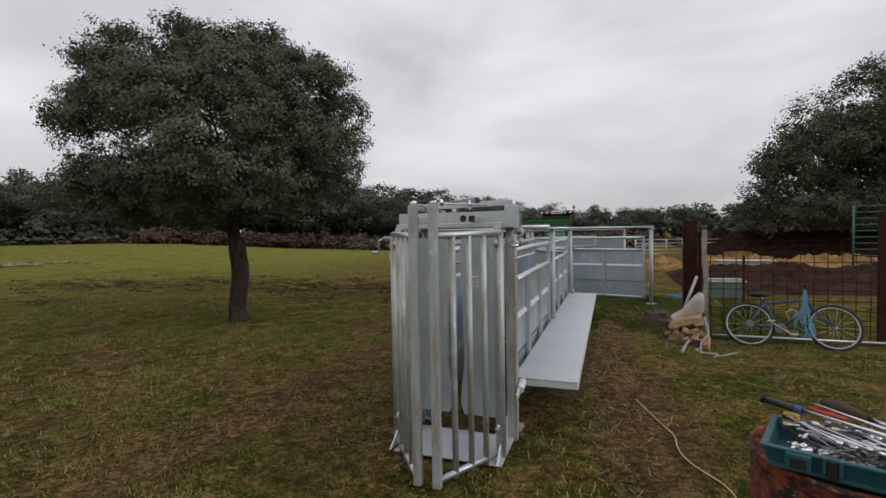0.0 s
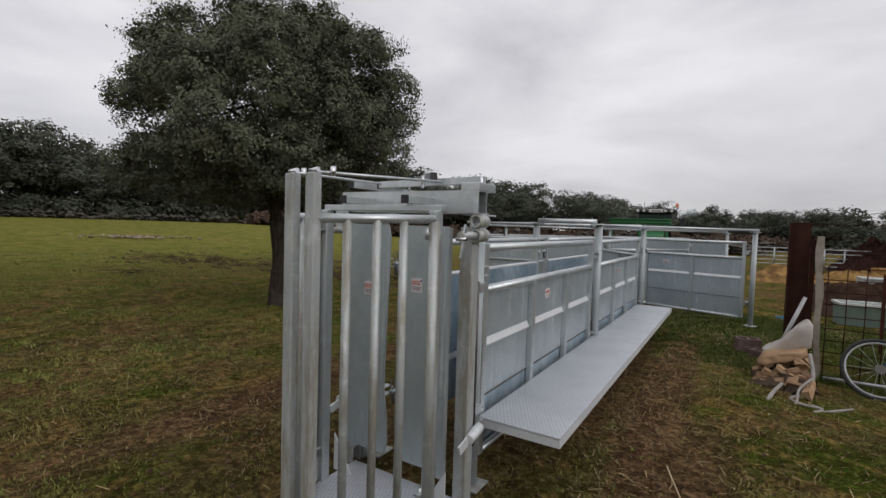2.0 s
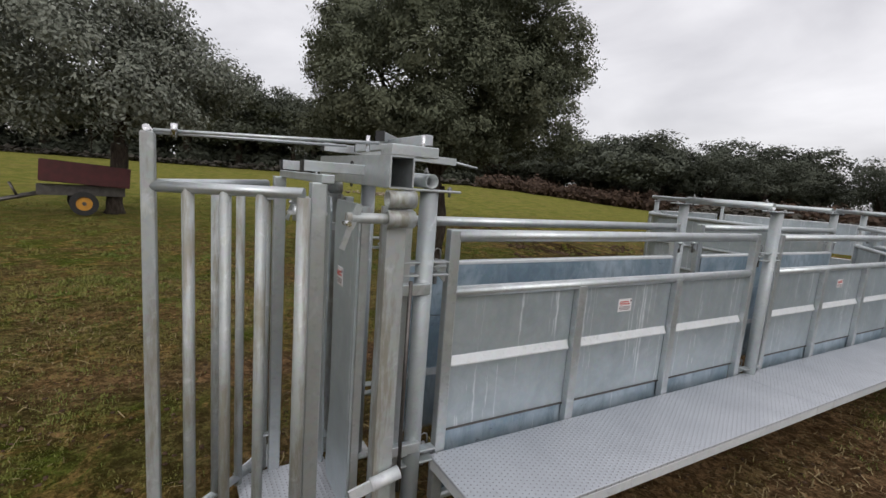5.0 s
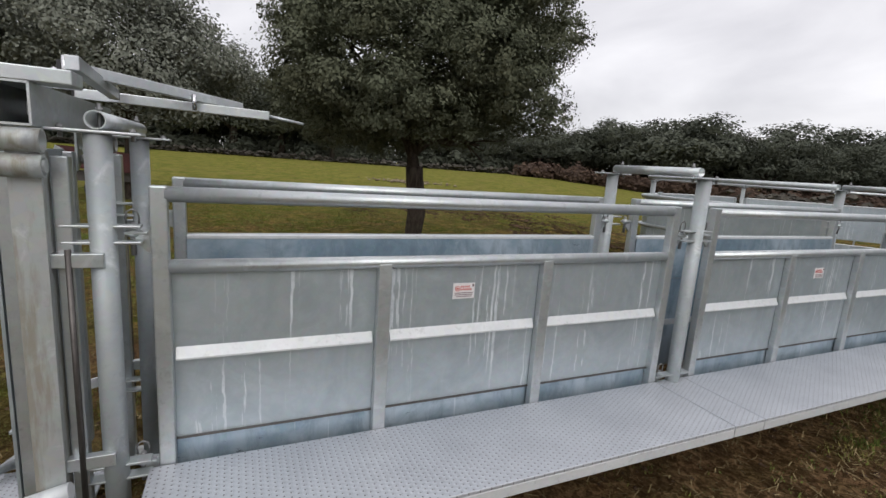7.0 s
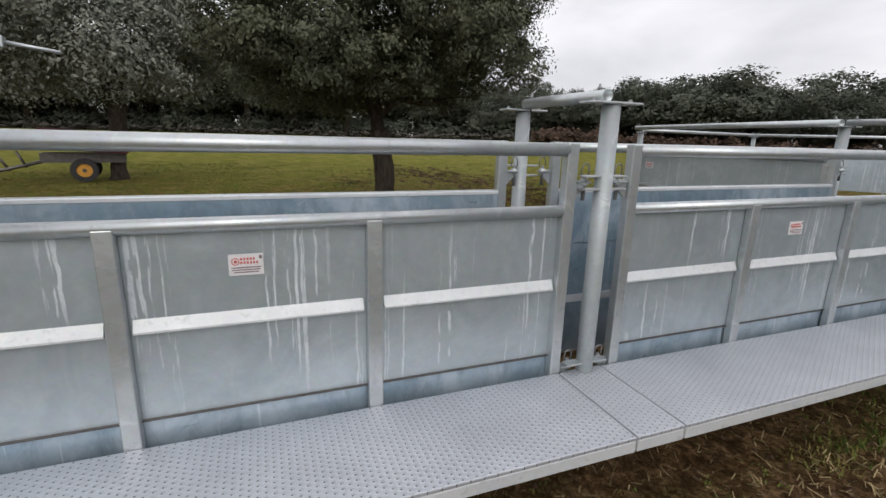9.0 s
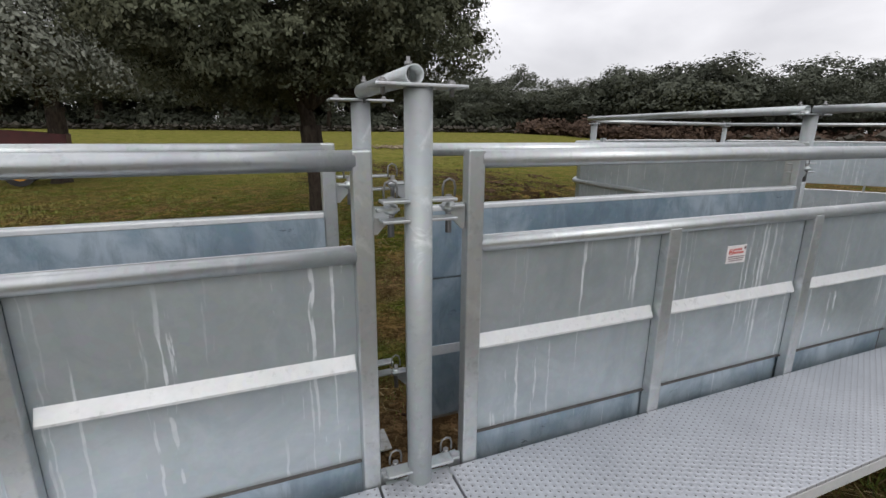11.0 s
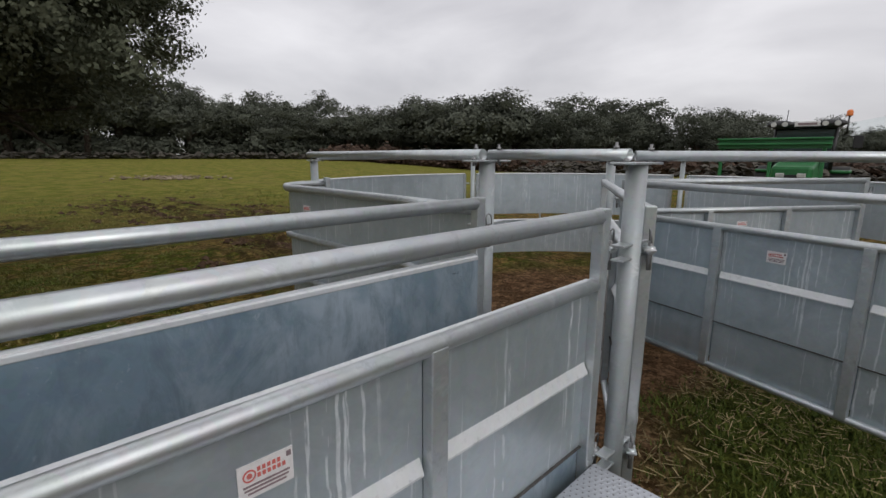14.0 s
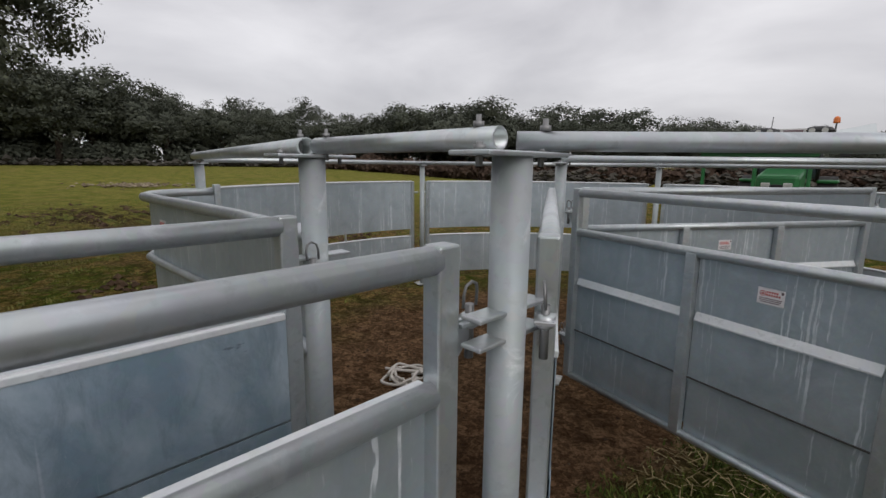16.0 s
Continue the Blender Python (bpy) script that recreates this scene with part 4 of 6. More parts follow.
        piece("rod_eye", lambda b: tube(b, [apex + Vector((0.03 * s, 0.09, 1.838)), apex + Vector((0.03 * s, 0.09, 1.882))], 0.013, 8), chrome, g)
        piece("rod_pin", lambda b: tube(b, [apex + Vector((-0.02, 0, 1.852)), apex + Vector((0.03, 0, 1.857))], 0.014, 8), chrome, g)
        # top rollers and linkage
        for z in (1.655, 1.575):
            piece("roller", lambda b: tube(b, [(mx(-0.80), 3.965, z), (mx(-0.80), 4.085, z)], 0.037, 16, wall=0.008), dark_steel if s == 2 else galv_worn, g)
        piece("link_bar", lambda b: tube(b, [(mx(-0.80), 3.80, 1.575), (mx(-0.80), 4.09, 1.575)], 0.021, 12), galv_worn, g)
        def link(b):
            prism(b, [(3.80, 1.54), (3.825, 1.53), (3.86, 1.62), (3.835, 1.635)], "x", mx(-0.79) - 0.006, mx(-0.79) + 0.006)
            prism(b, [(3.80, 1.545), (3.82, 1.54), (3.79, 1.45), (3.77, 1.46)], "x", mx(-0.78) - 0.005, mx(-0.78) + 0.005)
        piece("link_plate", link, galv_tube, g)
        piece("link_bolt", lambda b: tube(b, [(mx(-0.76), 3.80, 1.555), (mx(-0.82), 3.80, 1.555)], 0.011, 8), chrome, g)
        piece("lower_link", lambda b: (prism(b, [(3.86, 0.40), (3.88, 0.35), (4.06, 0.40), (4.06, 0.45)], "x", mx(-0.80) - 0.006, mx(-0.80) + 0.006), tube(b, [(mx(-0.79), 3.96, 0.41), (mx(-0.79), 4.09, 0.44)], 0.030, 12)), galv_pale_lit, g)
        for z in (1.26, 0.50):
            piece("strap_plate", lambda b: box(b, (mx(-0.86), 4.14, z), (0.035, 0.15, 0.05), bev=0.003), galv_tube, g)
        piece("lock_rod", lambda b: tube(b, [(mx(-0.845), 4.115, 0.30), (mx(-0.845), 4.115, 1.30)], 0.010, 8), dark_steel, g)

    # top beam: an open box section, cross bar, sliding bars
    def beam(b):
        y0, y1, z0, z1, t = 3.965, 4.065, 1.700, 1.825, 0.007
        for c, s in (((CX, (y0 + y1) / 2, z0), (1.03, y1 - y0, t)), ((CX, (y0 + y1) / 2, z1), (1.03, y1 - y0, t)), ((CX, y0, (z0 + z1) / 2), (1.03, t, z1 - z0)), ((CX, y1, (z0 + z1) / 2), (1.03, t, z1 - z0))):
            box(b, c, s)
    piece("top_beam", beam, galv_tube, g)
    piece("beam_cap", lambda b: box(b, (-0.84, 4.07, 1.85), (0.12, 0.21, 0.045), bev=0.004), galv_tube, g)
    piece("beam_hole", lambda b: tube(b, [(-1.24, 3.958, 1.775), (-1.24, 3.963, 1.775)], 0.028, 16), black_plastic, g)
    piece("cross_bar", lambda b: box(b, (CX, 3.745, 1.715), (0.86, 0.05, 0.035), bev=0.004), galv_tube, g)
    for x in (-1.545, -1.09):
        arm = piece("slide_arm", lambda b: box(b, (x, 3.86, 1.762), (0.045, 0.33, 0.045), bev=0.003), galv_tube, g)
        piece("end_cap", lambda b: box(b, (x, 3.693, 1.762), (0.047, 0.008, 0.047)), black_plastic, arm, "black plastic end cap")
    for x0, x1, y0, y1, z0, z1 in ((-1.72, -1.70, 3.95, 4.80, 1.88, 1.862), (-1.15, -1.95, 4.06, 4.66, 1.925, 1.915), (-1.62, -0.85, 4.12, 4.16, 1.885, 1.905)):
        a, c = Vector((x0, y0, z0)), Vector((x1, y1, z1))
        rot = (c - a).to_track_quat("Y", "Z").to_matrix()
        bar = piece("slide_bar", lambda b: box(b, (a + c) / 2, (0.04, (c - a).length, 0.045), rot, bev=0.003), galv_tube, g)
        piece("end_cap", lambda b: box(b, a - (c - a).normalized() * 0.004, (0.042, 0.010, 0.047), rot), black_plastic, bar, "black plastic end cap")
    for x, y in ((-1.62, 4.45), (-1.2, 4.02), (-0.86, 4.14)):
        piece("slide_pivot", lambda b: tube(b, [(x, y, 1.85), (x, y, 1.925)], 0.010, 8), chrome, g)
    piece("slide_rod", lambda b: tube(b, [(-1.70, 4.80, 1.862), (-1.71, 4.98, 1.838)], 0.008, 8), galv_tube, g)
    # crank on the far side
    def crank(b):
        tube(b, [(-1.72, 3.98, 1.62), (-1.98, 3.98, 1.62)], 0.018, 10)
        tube(b, [(-1.97, 3.98, 1.62), (-2.02, 3.98, 1.60), (-2.02, 3.98, 1.50)], 0.011, 8)
        tube(b, [(-2.02, 3.98, 1.50), (-2.10, 3.98, 1.50)], 0.014, 8)
    piece("crank", crank, galv_tube, g)
    piece("crank_bracket", lambda b: prism(b, [(-1.73, 1.52), (-1.84, 1.58), (-1.84, 1.70), (-1.80, 1.74), (-1.73, 1.70)], "y", 3.93, 3.94), galv_tube, g)
    return g


head_gate()


# ---- right-hand side: rusty fence, bicycle, firewood, drum with tools ----
wood_grey = plain("weathered_pale_wood", (0.36, 0.32, 0.27), (0.22, 0.19, 0.155), 0.85, 0, 9, 60, 0.4)
wood_cut = plain("split_firewood", (0.28, 0.18, 0.11), (0.17, 0.105, 0.065), 0.85, 0, 7, 60, 0.3)
wood_pale = plain("fresh_split_face", (0.46, 0.31, 0.19), (0.30, 0.19, 0.11), 0.85, 0, 9, 60, 0.3)
paper_tan = plain("tan_paper", (0.40, 0.27, 0.16), (0.28, 0.18, 0.105), 0.85, 0, 6, 60, 0.3)
pipe_grey = plain("grey_plastic_pipe", (0.42, 0.42, 0.42), (0.32, 0.31, 0.31), 0.5)
wood_dark = plain("firewood_bark", (0.10, 0.07, 0.05), (0.055, 0.04, 0.03), 0.9, 0, 9, 60, 0.5)
sack_white = plain("dirty_white_woven_sack", (0.50, 0.47, 0.44), (0.36, 0.31, 0.265), 0.7, 0, 4, 200, 0.2)
concrete = plain("stained_concrete", (0.17, 0.125, 0.115), (0.085, 0.055, 0.050), 0.95, 0, 6, 60, 0.4)
webbing = plain("grey_webbing", (0.34, 0.32, 0.30), (0.24, 0.22, 0.20), 0.85, 0, 12, 150, 0.3)
strap_pale = plain("dirty_white_rope", (0.62, 0.58, 0.53), (0.46, 0.42, 0.37), 0.85, 0, 12, 150, 0.3)
rope_blue = plain("pale_blue_rope", (0.10, 0.27, 0.38), (0.06, 0.19, 0.30), 0.7, 0, 20, 200, 0.2)
bike_blue = plain("violet_blue_paint", (0.045, 0.055, 0.16), (0.035, 0.04, 0.12), 0.35, 0.1, 10, 90, 0.02)
rubber = plain("tyre_rubber", (0.018, 0.018, 0.018), (0.030, 0.028, 0.026), 0.8, 0, 12, 120, 0.3)
alloy = plain("bare_alloy", (0.55, 0.55, 0.56), (0.42, 0.42, 0.43), 0.35, 0.8, 10, 100, 0.05)
box_teal = plain("dull_teal_plastic", (0.016, 0.085, 0.098), (0.012, 0.060, 0.072), 0.5, 0, 6, 60, 0.1)
box_blue = plain("faded_blue_plastic", (0.020, 0.10, 0.16), (0.015, 0.07, 0.12), 0.5)
red_grip = plain("red_tool_grip", (0.55, 0.045, 0.03), (0.42, 0.04, 0.03), 0.45)
yellow_paint = plain("yellow_tool_body", (0.60, 0.36, 0.03), (0.45, 0.27, 0.03), 0.5)
cobalt = plain("cobalt_plastic", (0.03, 0.06, 0.25), (0.02, 0.045, 0.18), 0.45)
cable_mat = plain("ochre_cable", (0.52, 0.40, 0.24), (0.40, 0.30, 0.17), 0.6)
white_tub = plain("dirty_white_enamel", (0.55, 0.56, 0.54), (0.40, 0.42, 0.40), 0.5)
green_steel = plain("green_painted_steel", (0.035, 0.14, 0.085), (0.025, 0.10, 0.06), 0.5, 0.1)
soil = plain("dark_turned_soil", (0.022, 0.012, 0.008), (0.052, 0.030, 0.019), 0.95, 0, 2.5, 18, 0.9)
bank_dark_red = plain("dark_red_brown", (0.020, 0.009, 0.007), (0.042, 0.020, 0.015), 0.95, 0, 2.0, 15, 0.9)
straw_mat = plain("yellow_straw", (0.36, 0.215, 0.078), (0.10, 0.058, 0.026), 0.9, 0, 2.4, 9, 1.0)
G = -0.075
matte(soil, bank_dark_red, straw_mat, wood_cut, wood_pale, wood_dark, wood_grey, paper_tan, concrete, webbing, sack_white)


def smooth(pts, n=6):
    """A soft curve through the given points."""
    p = [Vector(q) for q in pts]
    p = [p[0] * 2 - p[1]] + p + [p[-1] * 2 - p[-2]]
    out = []
    for a, b, c, d in zip(p, p[1:], p[2:], p[3:]):
        for k in range(n):
            u = k / n
            out.append(0.5 * (2 * b + (c - a) * u + (2 * a - 5 * b + 4 * c - d) * u * u + (3 * b - a - 3 * c + d) * u ** 3))
    return out + [p[-2]]


def fence():
    f = thing("wire_fence", "rusty welded mesh fence with rusty iron posts", "fence", pose(-0.04, 8.85, G))
    rr = random.Random(4)
    for k in range(10):
        z = 0.04 + k * 0.145
        sag = [rr.uniform(-0.008, 0.008) for q in range(3)]
        piece("wire", lambda b: tube(b, [(1.32, 0, z), (2.1, 0, z + sag[0]), (3.0, 0, z + sag[1]), (4.7, 0, z + sag[2])], 0.0062, 6), rust_dark, f)
    for z in (1.47, 1.56, 1.70, 1.86):
        piece("strand", lambda b: tube(b, smooth([(1.30, 0, z), (2.4, 0.01, z - 0.02 + rr.uniform(-0.02, 0.02)), (3.66, 0, z), (4.7, 0, z + 0.01)]), 0.0035, 5), rust_dark, f)
    for k in range(19):
        x = 1.46 + k * 0.172
        piece("wire", lambda b: tube(b, [(x, 0.008, 0.0), (x + rr.uniform(-0.012, 0.012), 0.008, 0.75), (x + rr.uniform(-0.01, 0.01), 0.008, 1.37)], 0.0062, 6), rust_dark, f)
    def plate(b):
        box(b, (1.165, 0.05, 0.93), (0.215, 0.02, 1.9), bev=0.004)
        box(b, (1.065, 0.02, 0.93), (0.02, 0.08, 1.9), bev=0.003)
    piece("corner_plate", plate, rust_dark, f, "dark rusty iron corner plate")
    piece("iron_post", lambda b: box(b, (1.295, -0.01, 0.84), (0.05, 0.06, 1.68), bev=0.005), rust_dark, f)
    piece("iron_post", lambda b: box(b, (3.68, 0.03, 0.95), (0.12, 0.07, 1.9), bev=0.004), rust_dark, f)
    piece("thin_post", lambda b: box(b, (2.36, 1.9, 0.6), (0.04, 0.04, 1.2)), rust, f)
    piece("bottom_rail", lambda b: tube(b, [(1.45, -0.16, 0.05), (3.75, -0.16, 0.05)], 0.022, 8), alloy, f)
    for k, (x, r) in enumerate(((1.60, 0.34), (1.75, 0.22), (1.9, 0.40))):
        piece("loose_wire", lambda b: tube(b, [(x + r * math.cos(q * 0.33), 0.02, 1.80 + 0.5 * r * math.sin(q * 0.33)) for q in range(10)], 0.003, 5), rust_dark, f)


fence()


def wooden_post():
    def body(b):
        n = 12
        rows = []
        for k in range(n + 1):
            z = 1.72 * k / n
            w = 0.034 + 0.007 * math.sin(k * 1.9) + 0.006 * k / n
            o = 0.010 * math.sin(k * 1.1)
            rows.append([b.verts.new(q) for q in ((o - w, -0.030, z), (o + w * 0.8, -0.036, z), (o + w, 0.028, z), (o - w * 0.8, 0.034, z))])
        for u, v in zip(rows, rows[1:]):
            for k in range(4):
                b.faces.new((u[k], u[(k + 1) % 4], v[(k + 1) % 4], v[k]))
        b.faces.new(rows[0][::-1])
        b.faces.new(rows[-1])
    p = piece("fence_post", body, wood_grey)
    p.matrix_basis = pose(1.345, 8.76, G, 0, -1.2, 0)
    tagged(p, "weathered pale split-wood fence post", "post")


wooden_post()


def bicycle():
    b0 = thing("bicycle", "violet-blue bicycle leaning on the rusty fence", "bicycle", pose(1.82, 8.23, G, -19, 0, -1.5))
    R = 0.33

    def circle(cx, r, n=28, y=0.0):
        return [(cx + r * math.cos(k * math.tau / n), y, R + r * math.sin(k * math.tau / n)) for k in range(n + 1)]
    for cx in (0.0, 1.03):
        w = piece("wheel", lambda b: tube(b, [(cx, -0.05, R), (cx, 0.05, R)], 0.018, 10), alloy, b0)
        piece("tyre", lambda b: tube(b, circle(cx, R - 0.018), 0.020, 8, cap=False), rubber, w)
        piece("rim", lambda b: tube(b, circle(cx, R - 0.045), 0.010, 6, cap=False), alloy, w)
        for k in range(14):
            q = k * math.tau / 14
            piece("spoke", lambda b: tube(b, [(cx, 0.02 * (-1) ** k, R), (cx + (R - 0.05) * math.cos(q), 0, R + (R - 0.05) * math.sin(q))], 0.0018, 4), alloy, w)

    def frame_tubes(b):
        for a, c, r in (((0.22, 0, 0.64), (0.745, 0, 0.72), 0.016), ((0.38, 0, 0.28), (0.77, 0, 0.63), 0.018), ((0.38, 0, 0.28), (0.20, 0, 0.70), 0.016), ((0.735, 0, 0.76), (0.785, 0, 0.60), 0.022),
                        ((0, 0.05, R), (0.38, 0.03, 0.28), 0.010), ((0, -0.05, R), (0.38, -0.03, 0.28), 0.010), ((0, 0.05, R), (0.215, 0.02, 0.64), 0.008), ((0, -0.05, R), (0.215, -0.02, 0.64), 0.008)):
            tube(b, [a, c], r, 8)
    piece("bicycle_frame", frame_tubes, bike_blue, b0)
    piece("fork", lambda b: [tube(b, [(0.785, s * 0.04, 0.60), (0.90, s * 0.05, 0.45), (1.03, s * 0.05, R)], 0.012, 8) for s in (-1, 1)], bike_blue, b0)
    def saddle(b):
        bmesh.ops.create_uvsphere(b, u_segments=14, v_segments=8, radius=1, matrix=Matrix.Translation((0.17, 0, 0.775)) @ Matrix.Diagonal((0.15, 0.075, 0.036, 1)))
        for v in b.verts:
            if v.co.x > 0.17:
                v.co.y *= 1 - 0.65 * (v.co.x - 0.17) / 0.14
    piece("saddle", saddle, rubber, b0)
    piece("seat_post", lambda b: tube(b, [(0.205, 0, 0.69), (0.185, 0, 0.76)], 0.012, 8), alloy, b0)
    bars = piece("handlebar", lambda b: tube(b, smooth([(0.66, -0.29, 0.86), (0.70, -0.16, 0.87), (0.74, -0.05, 0.86), (0.74, 0.05, 0.86), (0.72, 0.16, 0.87), (0.70, 0.29, 0.86)]), 0.013, 8), black_plastic, b0)
    for s in (-1, 1):
        piece("grip", lambda b: tube(b, [(0.65, s * 0.30, 0.86), (0.68, s * 0.20, 0.86)], 0.017, 8), rubber, bars)
        piece("brake_lever", lambda b: tube(b, [(0.71, s * 0.16, 0.85), (0.77, s * 0.22, 0.82)], 0.006, 6), black_plastic, bars)
    piece("stem", lambda b: tube(b, [(0.737, 0, 0.75), (0.725, 0, 0.86)], 0.014, 8), alloy, b0)
    piece("chainring", lambda b: tube(b, [(0.38, -0.055, 0.28), (0.38, -0.06, 0.28)], 0.075, 20), dark_steel, b0)
    for dx, dz in ((0.13, -0.09), (-0.13, 0.09)):
        cr = piece("crank", lambda b: tube(b, [(0.38, -0.07, 0.28), (0.38 + dx, -0.075, 0.28 + dz)], 0.010, 8), alloy, b0)
        piece("pedal", lambda b: box(b, (0.38 + dx, -0.12, 0.28 + dz), (0.09, 0.07, 0.02), bev=0.004), alloy, cr)
    piece("sprocket", lambda b: tube(b, [(0, -0.05, R), (0, -0.065, R)], 0.05, 16), dark_steel, b0)
    piece("bottle_cage", lambda b: tube(b, smooth([(0.50, -0.03, 0.40), (0.47, -0.05, 0.52), (0.54, -0.06, 0.56), (0.60, -0.05, 0.52), (0.53, -0.03, 0.43)]), 0.006, 6), alloy, b0)
    rr = random.Random(3)
    for k in range(8):
        def strand(b):
            j = lambda q: rr.uniform(-q, q)
            low = 0.30 + j(0.12)
            if k % 2:
                pts = [(0.73, -0.05, 0.86), (0.70 + j(0.02), -0.08, 0.72), (0.66 + j(0.03), -0.09, 0.58 + j(0.04)), (0.58 + j(0.05), -0.10, low + 0.10), (0.56 + j(0.06), -0.10, low), (0.66 + j(0.03), -0.10, low - 0.04), (0.71 + j(0.02), -0.09, low + 0.15), (0.71 + j(0.02), -0.08, 0.66), (0.74, -0.04, 0.86)]
            else:
                pts = [(0.71, -0.05, 0.87), (0.69 + j(0.02), -0.08, 0.68), (0.65 + j(0.04), -0.09, 0.46 + j(0.05)), (0.68 + j(0.05), -0.10, 0.25 + j(0.07)), (0.74 + j(0.03), -0.10, 0.20 + j(0.05)), (0.75 + j(0.02), -0.09, 0.34 + j(0.05)), (0.70 + j(0.02), -0.08, 0.58), (0.72, -0.04, 0.86)]
            tube(b, smooth(pts, 5), 0.0055, 6)
        piece("rope_strand", strand, rope_blue, b0, "pale blue rope hung over the bars")


bicycle()


HEAP = pose(-0.04, 0.23, 0)


def firewood():
    rr = random.Random(8)
    for k in range(44):
        u = rr.random()
        x, y = 0.76 + 0.44 * u, 7.78 + rr.random() * 0.75
        z = G + 0.035 + (0.02 + 0.30 * u * rr.random()) * min(1, (y - 7.63) / 0.5)
        ln, w = 0.13 + 0.18 * rr.random(), 0.05 + 0.05 * rr.random()
        def wedge(b):
            prism(b, [(-w * 0.7, -w * 0.5), (w * 0.7, -w * 0.55), (w * 0.35, w * 0.35), (-0.1 * w, w * 0.62), (-w * 0.6, w * 0.2)], "y", -ln / 2, ln / 2)
            for v in b.verts:
                v.co += Vector((rr.uniform(-1, 1), rr.uniform(-1, 1), rr.uniform(-1, 1))) * 0.014
        p = piece("firewood_log", wedge, (wood_cut, wood_pale, wood_dark)[k % 3])
        p.matrix_basis = pose(x, y, z, rr.uniform(-40, 40), rr.uniform(-50, 50), rr.uniform(-80, 80))
        tagged(p, "split firewood piece in a loose heap", "firewood", "firewood heap")

    def draped(profile, y0, y1, rough):
        """A crumpled bag: an outline in x and z between two depths, softened and creased."""
        def go(b):
            prism(b, profile, "y", y0, y1)
            bmesh.ops.triangulate(b, faces=b.faces)
            bmesh.ops.subdivide_edges(b, edges=b.edges, cuts=5, use_grid_fill=True)
            bmesh.ops.triangulate(b, faces=b.faces)
            for _ in range(3):
                bmesh.ops.smooth_vert(b, verts=b.verts, factor=0.5, use_axis_x=True, use_axis_y=True, use_axis_z=True)
            b.normal_update()
            for v in b.verts:
                q = v.co
                v.co += v.normal * rough * (noise.noise(q * 6) + 0.6 * noise.noise(q * 15 + Vector((3, 1, 7))))
            for f in b.faces:
                f.smooth = True
        return go
    s = piece("sack", draped([(0.84, 0.26), (0.98, 0.36), (1.25, 0.68), (1.29, 0.64), (1.29, 0.36), (1.05, 0.24), (0.88, 0.20)], 8.18, 8.42, 0.035), sack_white)
    s.matrix_basis = HEAP
    tagged(s, "dirty white woven sack lying over the firewood", "sack")
    s = piece("paper_sack", draped([(0.78, 0.12), (0.84, 0.25), (1.00, 0.31), (1.24, 0.36), (1.24, 0.26), (1.00, 0.16)], 7.95, 8.22, 0.04), paper_tan)
    s.matrix_basis = HEAP
    tagged(s, "tan crumpled paper sack on the firewood", "sack")
    for k, (r, pts) in enumerate(((0.020, [(1.26, 8.0, 0.40), (1.27, 7.75, 0.20), (1.18, 7.5, 0.08), (1.05, 7.35, 0.05), (1.12, 7.2, 0.05), (1.28, 7.2, 0.04), (1.20, 7.05, 0.03), (1.02, 6.95, 0.03), (0.90, 6.95, 0.03)]),
                                  (0.024, [(0.86, 6.97, 0.03), (0.84, 7.1, 0.04), (0.90, 7.3, 0.10), (0.98, 7.45, 0.16)]),
                                  (0.016, [(1.0, 7.05, 0.025), (1.25, 7.12, 0.03), (1.42, 7.25, 0.04), (1.55, 7.42, 0.03)]),
                                  (0.014, [(1.24, 7.6, 0.22), (1.12, 7.4, 0.14), (1.08, 7.2, 0.05), (0.98, 7.08, 0.03)]))):
        p = piece("strap", lambda b: tube(b, smooth([(x, y, z + G) for x, y, z in pts]), r, 8, r_end=r * 0.7), webbing)
        p.matrix_basis = HEAP
        tagged(p, "dirty grey webbing strap trailing on the grass", "strap")
    p = piece("pipe", lambda b: tube(b, [(0.98, 8.40, G + 0.28), (1.24, 8.5, G + 0.98)], 0.022, 10, wall=0.004), pipe_grey)
    p.matrix_basis = HEAP
    tagged(p, "pale plastic pipe leaning by the firewood", "pipe")


firewood()


def hollow_block(x, y, z, turn, tilt=0):
    b0 = bmesh.new()
    L, W, H, t = 0.30, 0.16, 0.10, 0.026
    for c, s in (((0, -W / 2 + t / 2, H / 2), (L, t, H)), ((0, W / 2 - t / 2, H / 2), (L, t, H)), ((-L / 2 + t / 2, 0, H / 2), (t, W - 2 * t, H)), ((L / 2 - t / 2, 0, H / 2), (t, W - 2 * t, H)), ((0, 0, H / 2), (t, W - 2 * t, H))):
        box(b0, c, s, bev=0.004)
    ob = part("concrete_block", b0, concrete)
    ob.matrix_basis = pose(x, y, z, tilt, 0, turn)
    tagged(ob, "stained hollow concrete block on bare earth", "block", "blocks by the gate")


hollow_block(0.68, 9.62, -0.04, 12)
hollow_block(0.68, 9.63, 0.063, 18, 4)
hollow_block(0.86, 9.42, -0.05, -30)


